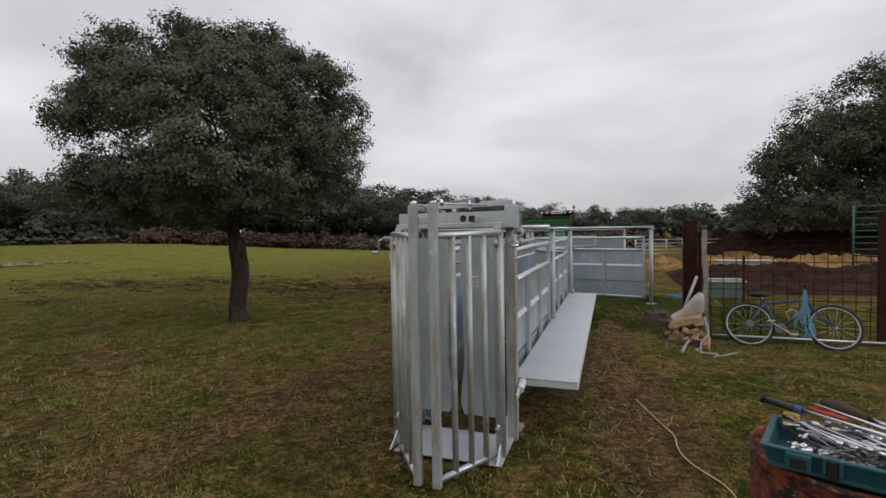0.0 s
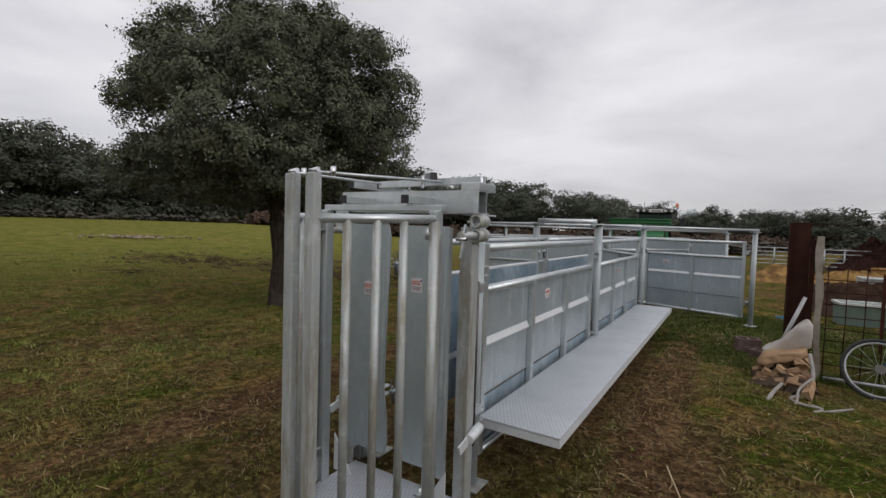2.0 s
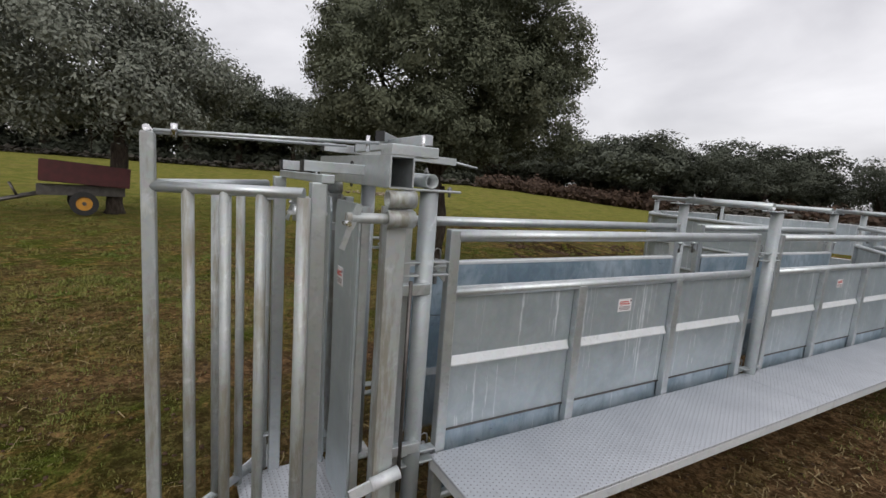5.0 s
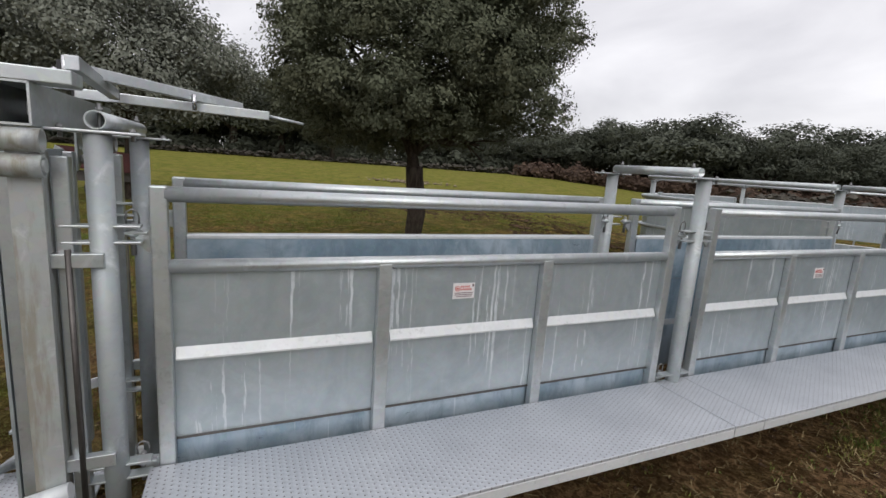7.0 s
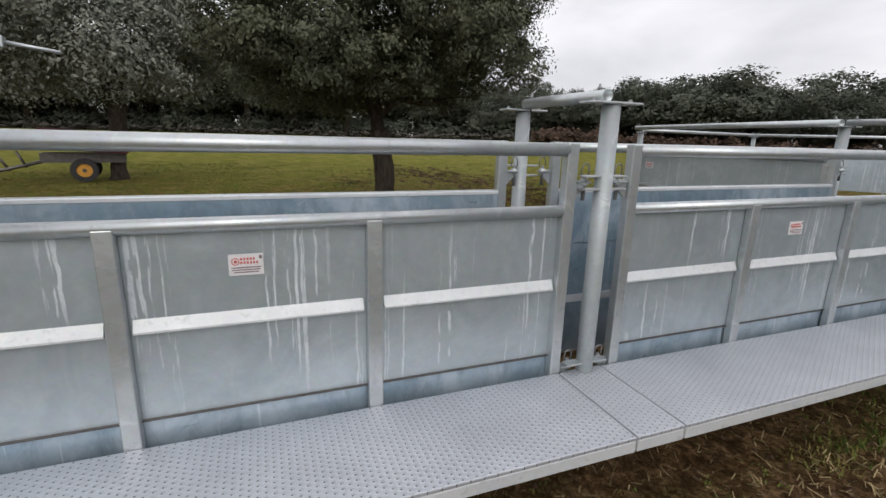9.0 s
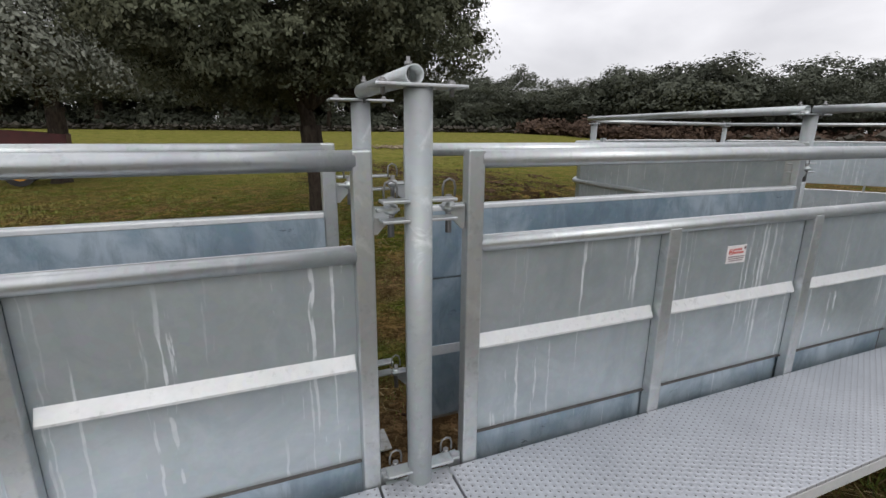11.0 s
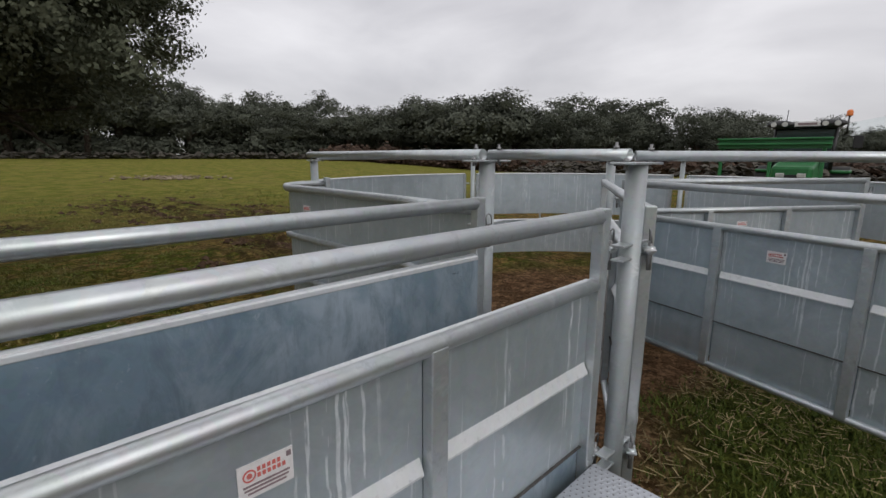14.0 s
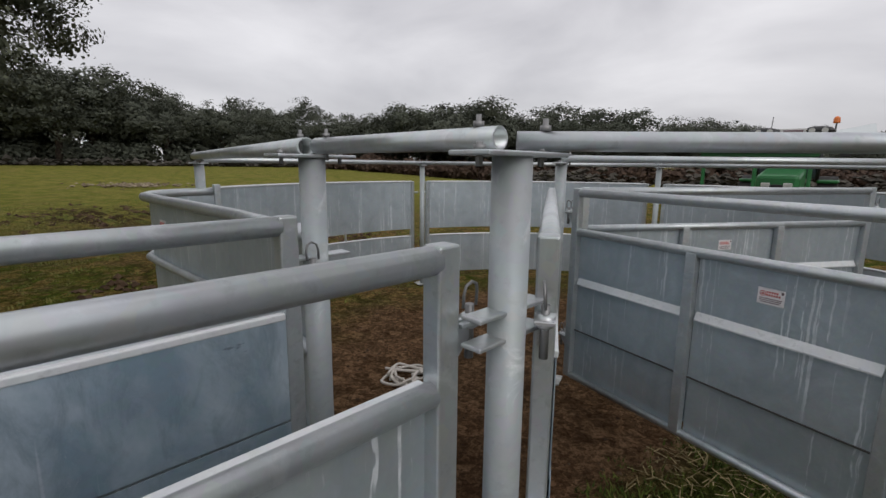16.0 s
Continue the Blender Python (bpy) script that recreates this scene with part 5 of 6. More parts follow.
def drum():
    d = thing("oil_drum", "rusty steel drum used as a tool stand", "drum", pose(0.655, 2.33, -0.01))
    def shell(b):
        prof = [(0.285, 0), (0.29, 0.01), (0.285, 0.02), (0.285, 0.27), (0.296, 0.285), (0.285, 0.30), (0.285, 0.57), (0.296, 0.585), (0.285, 0.60), (0.285, 0.85), (0.292, 0.862), (0.285, 0.872), (0.276, 0.872), (0.274, 0.845)]
        n = 40
        rings = [[b.verts.new((r * math.cos(k * math.tau / n), r * math.sin(k * math.tau / n), z)) for k in range(n)] for r, z in prof]
        for u, v in zip(rings, rings[1:]):
            for k in range(n):
                b.faces.new((u[k], u[(k + 1) % n], v[(k + 1) % n], v[k])).smooth = True
    m = Mat("flaking_rusty_drum", 0.75, 0.1)
    c = m.ramp(m.noise(11, 8, 0.75, None, 0.6), 0.44, 0.56, (0.30, 0.065, 0.028), (0.075, 0.016, 0.010))
    c = m.mix(m.ramp(m.noise(9, 6, 0.7, m.coords((1, 1, 2.4))), 0.50, 0.56), c, (0.035, 0.012, 0.010))
    c = m.mix(m.ramp(m.noise(17, 6, 0.7, m.coords((1, 1, 2.0))), 0.60, 0.66), c, (0.36, 0.20, 0.13))
    m.colour(c).bump(m.noise(24, 6, 0.7), 1.0, 0.025)
    piece("shell", shell, m.m, d)
    piece("lid", lambda b: tube(b, [(0, 0, 0.838), (0, 0, 0.848)], 0.275, 40), m.m, d)


drum()


def toolbox():
    t = thing("tool_case", "open dull teal plastic tool case on the drum", "tool case", pose(0.672, 2.20, 0.866, 0, 0, -21.5))
    L, W, H, w = 0.54, 0.29, 0.074, 0.010
    piece("floor", lambda b: box(b, (0, 0, 0.008), (L, W, 0.014), bev=0.003), box_teal, t)

    def wall(cx, cy, sx, sy):
        """A side that flares outwards towards its rim."""
        def go(b):
            box(b, (cx, cy, H / 2), (sx, sy, H), bev=0.003)
            for v in b.verts:
                if v.co.z < H * 0.5:
                    v.co.x -= 0.016 * (1 if v.co.x > 0 else -1)
                    v.co.y -= 0.016 * (1 if v.co.y > 0 else -1)
        return go
    for c in ((0, -W / 2, L + 0.02, w), (0, W / 2, L + 0.02, w), (-L / 2, 0, w, W), (L / 2, 0, w, W)):
        piece("side", wall(*c), box_teal, t)
    for c, s in (((0, -W / 2 - 0.006, H - 0.004), (L + 0.036, 0.020, 0.012)), ((0, W / 2 + 0.006, H - 0.004), (L + 0.036, 0.020, 0.012)), ((-L / 2 - 0.006, 0, H - 0.004), (0.020, W, 0.012)), ((L / 2 + 0.006, 0, H - 0.004), (0.020, W, 0.012))):
        piece("rim", lambda b: box(b, c, s, bev=0.004), box_teal, t)
    for x, wd in ((-0.185, 0.070), (0.20, 0.070)):
        def hinge_block(b):
            box(b, (x, -W / 2 - 0.010, 0.040), (wd, 0.024, 0.058), bev=0.006)
        hb = piece("latch_block", hinge_block, box_teal, t)
        piece("latch_recess", lambda b: box(b, (x, -W / 2 - 0.0225, 0.038), (wd * 0.6, 0.004, 0.034), bev=0.002), black_plastic, hb)
    for x in (-0.10, 0.07):
        lt = piece("latch", lambda b: (box(b, (x - 0.020, -W / 2 - 0.013, 0.052), (0.010, 0.024, 0.050), bev=0.003), box(b, (x + 0.020, -W / 2 - 0.013, 0.052), (0.010, 0.024, 0.050), bev=0.003)), box_teal, t)
        piece("latch_tongue", lambda b: box(b, (x, -W / 2 - 0.009, 0.040), (0.030, 0.016, 0.060), bev=0.004), black_plastic, lt)
    def lid(b):
        box(b, (0.20, 0.245, 0.085), (0.30, 0.18, 0.014), Matrix.Rotation(radians(14), 3, "X"), bev=0.005)
        box(b, (0.20, 0.335, 0.125), (0.30, 0.014, 0.06), bev=0.005)
        box(b, (0.052, 0.245, 0.100), (0.014, 0.18, 0.05), Matrix.Rotation(radians(14), 3, "X"), bev=0.005)
    piece("lid", lid, box_blue, t, "blue-teal inside of the folded-back lid")
    base = t.matrix_basis
    rr = random.Random(11)

    def tool(name, label, cat, fn, mat, at, turn, tilt=0.0):
        ob = piece(name, fn, mat)
        ob.matrix_basis = base @ pose(*at, 0, tilt, turn)
        tagged(ob, label, cat, "tools in the case")
        return ob

    def spanner(n, th):
        def go(b):
            box(b, (0, 0, 0), (n, 0.0085 * th, 0.005), bev=0.0015)
            tube(b, [(n / 2, 0, -0.004), (n / 2, 0, 0.004)], 0.0105 * th, 12, wall=0.0045 * th)
            for s in (-1, 1):
                box(b, (-n / 2 - 0.006, s * 0.0065 * th, 0), (0.020, 0.0055 * th, 0.0065), Matrix.Rotation(radians(12 * s), 3, "Z"), bev=0.0012)
        return go
    for k in range(90):
        x = rr.uniform(-0.17, 0.19)
        tool("spanner", "worn chrome spanner in a heap of tools", "spanner", spanner(0.11 + 0.10 * rr.random(), 0.8 + 0.6 * rr.random()), chrome if k % 4 else dark_steel,
             (x, rr.uniform(-0.075, 0.085), 0.022 + 0.0009 * k), rr.uniform(-60, 10) if k % 3 else rr.uniform(40, 140), rr.uniform(-6, 6))
    for k in range(14):
        def socket(b):
            tube(b, [(0, 0, 0), (0, 0, 0.020 + 0.005 * (k % 3))], 0.0065 + 0.002 * (k % 3), 12, wall=0.003)
        at = (-0.21 + 0.024 * (k % 4), -0.06 + 0.030 * (k // 4), 0.040) if k < 8 else (-0.02 + 0.025 * (k % 4), 0.04 + 0.02 * (k % 3), 0.095)
        tool("socket", "chrome socket lying loose in the case", "socket", socket, chrome, at, rr.uniform(0, 90), 70)

    def ratchet(b):
        tube(b, [(-0.14, 0, 0), (0.42, 0, 0)], 0.0075, 10)
        tube(b, [(0.42, 0, 0), (0.46, 0, 0)], 0.012, 10)
    bar = tool("breaker_bar", "long chromed breaker bar with dark grip", "tool", ratchet, chrome, (-0.075, 0.066, 0.122), -21.5, 1)
    piece("grip", lambda b: (tube(b, [(-0.255, 0, 0), (-0.15, 0, 0)], 0.012, 12, r_end=0.014), tube(b, [(-0.262, 0, 0), (-0.255, 0, 0)], 0.017, 12)), black_plastic, bar)
    piece("collar", lambda b: tube(b, [(-0.15, 0, 0), (-0.125, 0, 0)], 0.0135, 12), cobalt, bar)
    tool("socket_bar", "thin chromed bar on the heap", "tool", lambda b: tube(b, [(-0.15, 0, 0), (0.16, 0, 0)], 0.005, 8), chrome, (-0.03, 0.12, 0.125), -30, 2)
    tool("socket_bar", "thin chromed bar on the heap", "tool", lambda b: tube(b, [(-0.12, 0, 0), (0.13, 0, 0)], 0.0055, 8), chrome, (0.02, -0.01, 0.102), -40, 3)
    tool("socket_bar", "thin chromed bar on the heap", "tool", lambda b: tube(b, [(-0.11, 0, 0), (0.11, 0, 0)], 0.005, 8), chrome, (-0.06, -0.03, 0.096), -24, 3)
    ham = tool("hammer", "brown-handled hammer on the heap", "hammer", lambda b: tube(b, [(-0.09, 0, 0), (-0.03, 0, 0.004), (0.06, 0, 0)], [0.021, 0.024, 0.015], 10), wood_dark, (-0.06, 0.19, 0.125), -36, 2)
    piece("shank", lambda b: tube(b, [(0.06, 0, 0), (0.24, 0, 0)], 0.010, 10, r_end=0.016), chrome, ham)
    for k, (x, y, q) in enumerate(((0.11, -0.045, -2), (0.17, -0.085, -5), (0.20, -0.03, 4))):
        h = tool("screwdriver", "screwdriver with a red grip", "screwdriver", lambda b: tube(b, [(0, 0, 0), (0.012, 0, 0), (0.05, 0, 0), (0.085, 0, 0), (0.092, 0, 0)], [0.010, 0.0135, 0.012, 0.0145, 0.010], 8), red_grip, (x, y, 0.100 + 0.006 * k), q)
        piece("shaft", lambda b: tube(b, [(-0.09, 0, 0), (0.0, 0, 0)], 0.0045, 6), chrome, h)
    for k, (x, y, q) in enumerate(((-0.10, 0.145, -36), (0.16, 0.03, 150))):
        def plier(b):
            for s in (-1, 1):
                tube(b, smooth([(-0.085, s * 0.012, 0), (-0.04, s * 0.015, 0), (0, 0, 0), (0.035, -s * 0.006, 0)], 4), 0.005, 8)
        tool("pliers", "pliers with red handles on the heap", "pliers", plier, red_grip if k == 0 else dark_steel, (x, y, 0.118), q)
    m = tool("tape_measure", "blue and yellow tape measure at the case edge", "tape measure", lambda b: box(b, (0, 0, 0), (0.052, 0.032, 0.045), bev=0.010), yellow_paint, (-0.225, 0.135, 0.078), -10)
    piece("belt_clip", lambda b: box(b, (-0.004, -0.017, 0.008), (0.04, 0.004, 0.016), bev=0.0015), black_plastic, m, "black clip band")


toolbox()

cab = piece("cable", lambda b: tube(b, smooth([(0.16, 5.0, 0.0), (0.22, 4.80, 0.0), (0.33, 4.45, 0.0), (0.40, 4.22, 0.005), (0.40, 4.02, 0.0), (0.43, 3.82, 0.005), (0.52, 3.66, 0.0), (0.61, 3.52, 0.0), (0.645, 3.36, 0.0), (0.62, 3.1, 0.0)]), 0.0055, 6), cable_mat)
cab.matrix_basis = HEAP
tagged(cab, "thin ochre cable lying on the worn grass", "cable")


def rope_heap(name, label, x, y, z, mat, size, n, r):
    rr = random.Random(n)
    def go(b):
        for k in range(n):
            pts = []
            a0 = rr.random() * 6
            for q in range(9):
                a = a0 + q * 0.7
                pts.append((size * (0.5 * math.cos(a) + 0.25 * rr.uniform(-1, 1)), size * (0.5 * math.sin(a) + 0.25 * rr.uniform(-1, 1)), 0.01 + 0.05 * rr.random()))
            tube(b, smooth(pts, 4), r, 6)
    ob = piece(name, go, mat)
    ob.matrix_basis = pose(x, y, z)
    tagged(ob, label, "rope")


rope_heap("rope", "dirty white rope tangled on bare earth in the tub", -2.93, 11.73, 0.0, strap_pale, 0.26, 5, 0.011)
rope_heap("netting", "tangle of pale blue netting twine on the ground", 1.52, 13.4, -0.06, rope_blue, 0.4, 9, 0.006)


def tub_trough(x, y, turn, L, W, H, mat):
    t = thing("trough", "dirty white water trough standing on grass", "trough", pose(x, y, -0.06, 0, 0, turn), "troughs")
    def body(b):
        prism(b, [(-W * 0.36, 0), (W * 0.36, 0), (W * 0.5, H), (-W * 0.5, H)], "x", -L / 2, L / 2)
    piece("basin", body, mat, t)
    piece("rim", lambda b: [box(b, c, s, bev=0.006) for c, s in (((0, W / 2, H), (L + 0.06, 0.06, 0.05)), ((0, -W / 2, H), (L + 0.06, 0.06, 0.05)), ((L / 2, 0, H), (0.06, W, 0.05)), ((-L / 2, 0, H), (0.06, W, 0.05)))], white_tub, t)


grey_green = plain("grey_green_plastic", (0.16, 0.21, 0.18), (0.11, 0.15, 0.13), 0.6)
tub_trough(2.62, 13.75, 5, 0.75, 0.5, 0.42, grey_green)
tub_trough(4.9, 21.6, 3, 1.9, 0.7, 0.45, white_tub)


def mound(name, label, cat, x0, x1, y0, y1, h, mat, seed, lump=0.35):
    n, m = 170, 46
    v = []
    for j in range(m + 1):
        for i in range(n + 1):
            u, w = i / n, j / m
            x, y = x0 + (x1 - x0) * u, y0 + (y1 - y0) * w
            e = min(1, 14 * min(u, 1 - u)) * min(1, 3.4 * min(w, 1 - w))
            z = h * e ** 0.6 * (0.75 + lump * noise.noise((x * 0.8, y * 0.8, seed)) + 0.22 * noise.noise((x * 3, y * 3, seed)) + 0.25 * noise.noise((x * 6, y * 6, seed)))
            v.append((x, y, z - 0.1))
    w = n + 1
    f = [(j * w + i, j * w + i + 1, (j + 1) * w + i + 1, (j + 1) * w + i) for j in range(m) for i in range(n)]
    ob = raw(name, v, f, mat)
    tagged(ob, label, cat, kind="stuff")


mound("soil_bank", "wide low bank of dark turned soil behind the fence", "soil", 1.9, 17, 14.5, 21.4, 0.55, soil, 3)
mound("straw_heap", "long low heap of loose yellow straw on the ground", "straw", 0.9, 15, 22.4, 25.4, 0.55, straw_mat, 8, 0.9)
mound("dark_red_bank", "dark red-brown bank under the broad oak", "earth", 4.6, 26, 28.0, 34.0, 1.75, bank_dark_red, 6)
for k, (x, y, z, q) in enumerate(((5.3, 24.4, 0.20, 24),)):
    bl = piece("straw_bale", lambda b: box(b, (0, 0, 0.2), (1.0, 0.5, 0.42), bev=0.03), straw_mat)
    bl.matrix_basis = pose(x, y, z, 0, 0, q)
    tagged(bl, "rectangular yellow straw bale on the straw heap", "straw bale", "straw bales")


def hay_feeder(x, y, turn, length, height, mat, label):
    t = thing("gate", label, "gate", pose(x, y, -0.05, 0, 0, turn), "farm gates")
    for u in (0, length * 0.33, length * 0.66, length):
        piece("upright", lambda b: tube(b, [(u, 0, 0), (u, 0, height)], 0.035, 8), mat, t)
    n = 11 if height > 2 else 5
    for k in range(n):
        z = 0.3 + (height - 0.33) * k / (n - 1)
        piece("rail", lambda b: tube(b, [(0, 0, z), (length, 0, z)], 0.022, 8), mat, t)


hay_feeder(7.72, 20.0, -6, 3.6, 2.42, green_steel, "tall green tubular steel gate behind the soil bank")


# ---- machines and far things ----
tractor_green = plain("tractor_green_paint", (0.020, 0.17, 0.045), (0.016, 0.12, 0.035), 0.4, 0.0, 3, 30, 0.03)
cab_glass = Mat("dark_cab_glass", 0.06, 0.0).colour((0.045, 0.060, 0.062)).m
clear_glass = Mat("clear_window_glass", 0.03)
clear_glass.b.inputs["Transmission Weight"].default_value = 1.0
clear_glass = clear_glass.colour((0.9, 0.95, 0.95)).m
lamp_glass = plain("lamp_glass", (0.55, 0.55, 0.52), (0.45, 0.45, 0.44), 0.2)
beacon_orange = plain("orange_beacon", (0.75, 0.20, 0.03), (0.65, 0.16, 0.03), 0.3)
dark_red = plain("dull_dark_red_paint", (0.085, 0.014, 0.016), (0.055, 0.012, 0.012), 0.6)
wheel_yellow = plain("yellow_wheel_paint", (0.62, 0.30, 0.03), (0.50, 0.22, 0.03), 0.55)


def wheel(parent, c, r, width, rim_mat, axis=(1, 0, 0)):
    a = Vector(axis).normalized()
    c = Vector(c)
    w = piece("wheel", lambda b: tube(b, [c - a * width * 0.3, c + a * width * 0.3], r * 0.58, 20), rim_mat, parent)
    def tyre(b):
        tube(b, [c - a * width / 2, c - a * width * 0.46, c + a * width * 0.46, c + a * width / 2], r, 28, wall=r * 0.42)
    piece("tyre", tyre, rubber, w)
    piece("hub", lambda b: tube(b, [c - a * width * 0.42, c + a * width * 0.42], r * 0.16, 12), dark_steel, w)


def tractor():
    t = thing("tractor", "green farm tractor with dark cab and orange beacon", "tractor", pose(-2.70, 25.2, -0.05, 0, 0, 4))
    t.scale = (0.93, 1.0, 0.895)
    def hood(b):
        box(b, (0, -1.1, 1.50), (0.95, 1.9, 0.95), bev=0.10)
        for v in b.verts:
            if v.co.y < -1.4 and v.co.z > 1.4:
                v.co.z -= 0.22
    piece("hood", hood, tractor_green, t)
    piece("grille", lambda b: box(b, (0, -2.07, 1.25), (0.6, 0.04, 0.5), bev=0.02), black_plastic, t)
    for s in (-1, 1):
        piece("headlight", lambda b: box(b, (s * 0.24, -2.08, 1.48), (0.2, 0.05, 0.12), bev=0.02), lamp_glass, t)
        piece("mudguard", lambda b: box(b, (s * 0.95, 0.75, 1.55), (0.5, 1.3, 0.10), bev=0.04), tractor_green, t)
        wheel(t, (s * 0.95, 0.75, 0.85), 0.85, 0.45, tractor_green)
        wheel(t, (s * 0.85, -1.6, 0.6), 0.6, 0.35, tractor_green)
        def pod(b):
            bmesh.ops.create_uvsphere(b, u_segments=16, v_segments=8, radius=1, matrix=Matrix.Translation((s * 0.62, -0.28, 3.0)) @ Matrix.Diagonal((0.36, 0.16, 0.13, 1)))
        pd = piece("lamp_pod", pod, black_plastic, t)
        for dx in (-0.15, 0.13):
            piece("roof_lamp", lambda b: tube(b, [(s * 0.62 + dx, -0.38, 3.0), (s * 0.62 + dx, -0.45, 3.0)], 0.075, 12), lamp_glass, pd)
        piece("mirror", lambda b: (box(b, (s * 1.25, -0.1, 2.45), (0.22, 0.05, 0.38), bev=0.02), tube(b, [(s * 0.85, 0, 2.65), (s * 1.25, -0.08, 2.6)], 0.015, 6)), black_plastic, t)
        piece("pillar", lambda b: tube(b, [(s * 0.72, -0.15, 1.6), (s * 0.74, -0.05, 2.9)], 0.05, 8), black_plastic, t)
    def cab(b):
        box(b, (0, 0.6, 2.25), (1.5, 1.4, 1.25), bev=0.06)
        for v in b.verts:
            if v.co.z < 2.0:
                v.co.x *= 0.94
                v.co.y = 0.6 + (v.co.y - 0.6) * 0.92
    piece("cab_glass", cab, cab_glass, t)
    piece("roof", lambda b: box(b, (0, 0.55, 3.0), (1.62, 1.6, 0.17), bev=0.08), black_plastic, t)
    piece("name_plate", lambda b: box(b, (0.05, -0.36, 3.0), (0.62, 0.03, 0.15), bev=0.01), sticker_white, t, "white plate with dark lettering bar")
    piece("plate_bar", lambda b: box(b, (0.05, -0.38, 3.0), (0.46, 0.01, 0.07)), sticker_dark, t)
    bcn = piece("beacon_pole", lambda b: tube(b, [(0.95, 0.3, 2.7), (0.95, 0.3, 3.25)], 0.02, 8), black_plastic, t)
    piece("beacon", lambda b: tube(b, [(0.95, 0.3, 3.24), (0.95, 0.3, 3.27), (0.95, 0.3, 3.36), (0.95, 0.3, 3.41), (0.95, 0.3, 3.43)], [0.085, 0.08, 0.08, 0.06, 0.02], 14), beacon_orange, bcn, "orange warning beacon")
    piece("aerial", lambda b: tube(b, [(-0.55, 0.3, 3.1), (-0.53, 0.3, 3.5)], 0.012, 6), black_plastic, t)
    piece("open_window", lambda b: box(b, (1.40, 0.1, 2.90), (0.84, 0.02, 0.40), Matrix.Rotation(radians(-12), 3, "Y")), clear_glass, t)


tractor()


def implement():
    t = thing("implement", "green steel farm implement with long double beam", "farm implement", pose(-2.95, 22.6, -0.05, 0, 0, 3))
    for z in (2.10, 2.23):
        piece("beam", lambda b: box(b, (0, 0, z), (2.40, 0.10, 0.045), bev=0.012), tractor_green, t)
    piece("back_plate", lambda b: box(b, (0, 0.075, 2.11), (2.36, 0.04, 0.24), bev=0.01), tractor_green, t)
    for x in (-1.1, 0, 1.05):
        piece("upright", lambda b: box(b, (x, 0.14, 1.11), (0.08, 0.08, 2.22), bev=0.02), tractor_green, t)
    piece("foot", lambda b: box(b, (0, 0.1, 0.08), (2.8, 0.9, 0.16), bev=0.03), tractor_green, t)


implement()


def trailer():
    t = thing("farm_trailer", "small dark red tipping trailer with yellow wheels", "trailer", pose(-16.1, 0.87, 0, 0, 0, 101))
    t.scale = (0.92, 0.92, 0.92)
    ax = (0, 1, 0)
    for s in (-1, 1):
        wheel(t, (0, s * 0.75, 0.36), 0.36, 0.22, wheel_yellow, ax)
    piece("axle", lambda b: tube(b, [(0, -0.7, 0.36), (0, 0.7, 0.36)], 0.05, 8), dark_steel, t)
    tilt = Matrix.Rotation(radians(4), 3, "Y")
    def tray(b):
        for c, s in (((0, 0, 0.96), (2.2, 1.4, 0.05)), ((0, 0.7, 1.26), (2.2, 0.04, 0.6)), ((0, -0.7, 1.26), (2.2, 0.04, 0.6)), ((1.1, 0, 1.26), (0.04, 1.4, 0.6)), ((-1.1, 0, 1.26), (0.04, 1.4, 0.6))):
            box(b, tilt @ Vector(c), s, tilt)
    piece("tray", tray, dark_red, t)
    piece("chassis", lambda b: (box(b, (0, 0.3, 0.72), (2.2, 0.08, 0.3)), box(b, (0, -0.3, 0.72), (2.2, 0.08, 0.3)), box(b, (0, 0, 0.52), (0.3, 1.2, 0.2))), dark_steel, t)
    piece("drawbar", lambda b: (tube(b, [(-1.0, 0.3, 0.62), (-2.9, 0, 0.12)], 0.05, 8), tube(b, [(-1.0, -0.3, 0.62), (-2.9, 0, 0.12)], 0.05, 8), tube(b, [(-1.9, 0.1, 0.3), (-2.2, 0.1, 0.85)], 0.04, 6), tube(b, [(-1.5, 0.1, 0.4), (-1.7, 0.1, 0.9)], 0.04, 6)), dark_steel, t)


trailer()

stone_mat = Mat("grey_field_stone", 0.95)
stone_mat.colour(stone_mat.mix(stone_mat.ramp(stone_mat.island(), 0, 1), stone_mat.ramp(stone_mat.noise(6, 4), 0.3, 0.7, (0.028, 0.026, 0.022), (0.070, 0.064, 0.054)), (0.10, 0.092, 0.078))).bump(stone_mat.noise(20, 4), 0.4, 0.02)

scatter_mat = Mat("brown_grey_stones", 0.95, 0.0, 0.05)
scatter_mat.colour(scatter_mat.ramp(scatter_mat.island(), 0, 1, (0.10, 0.075, 0.045), (0.30, 0.25, 0.18)))
matte(stone_mat.m)


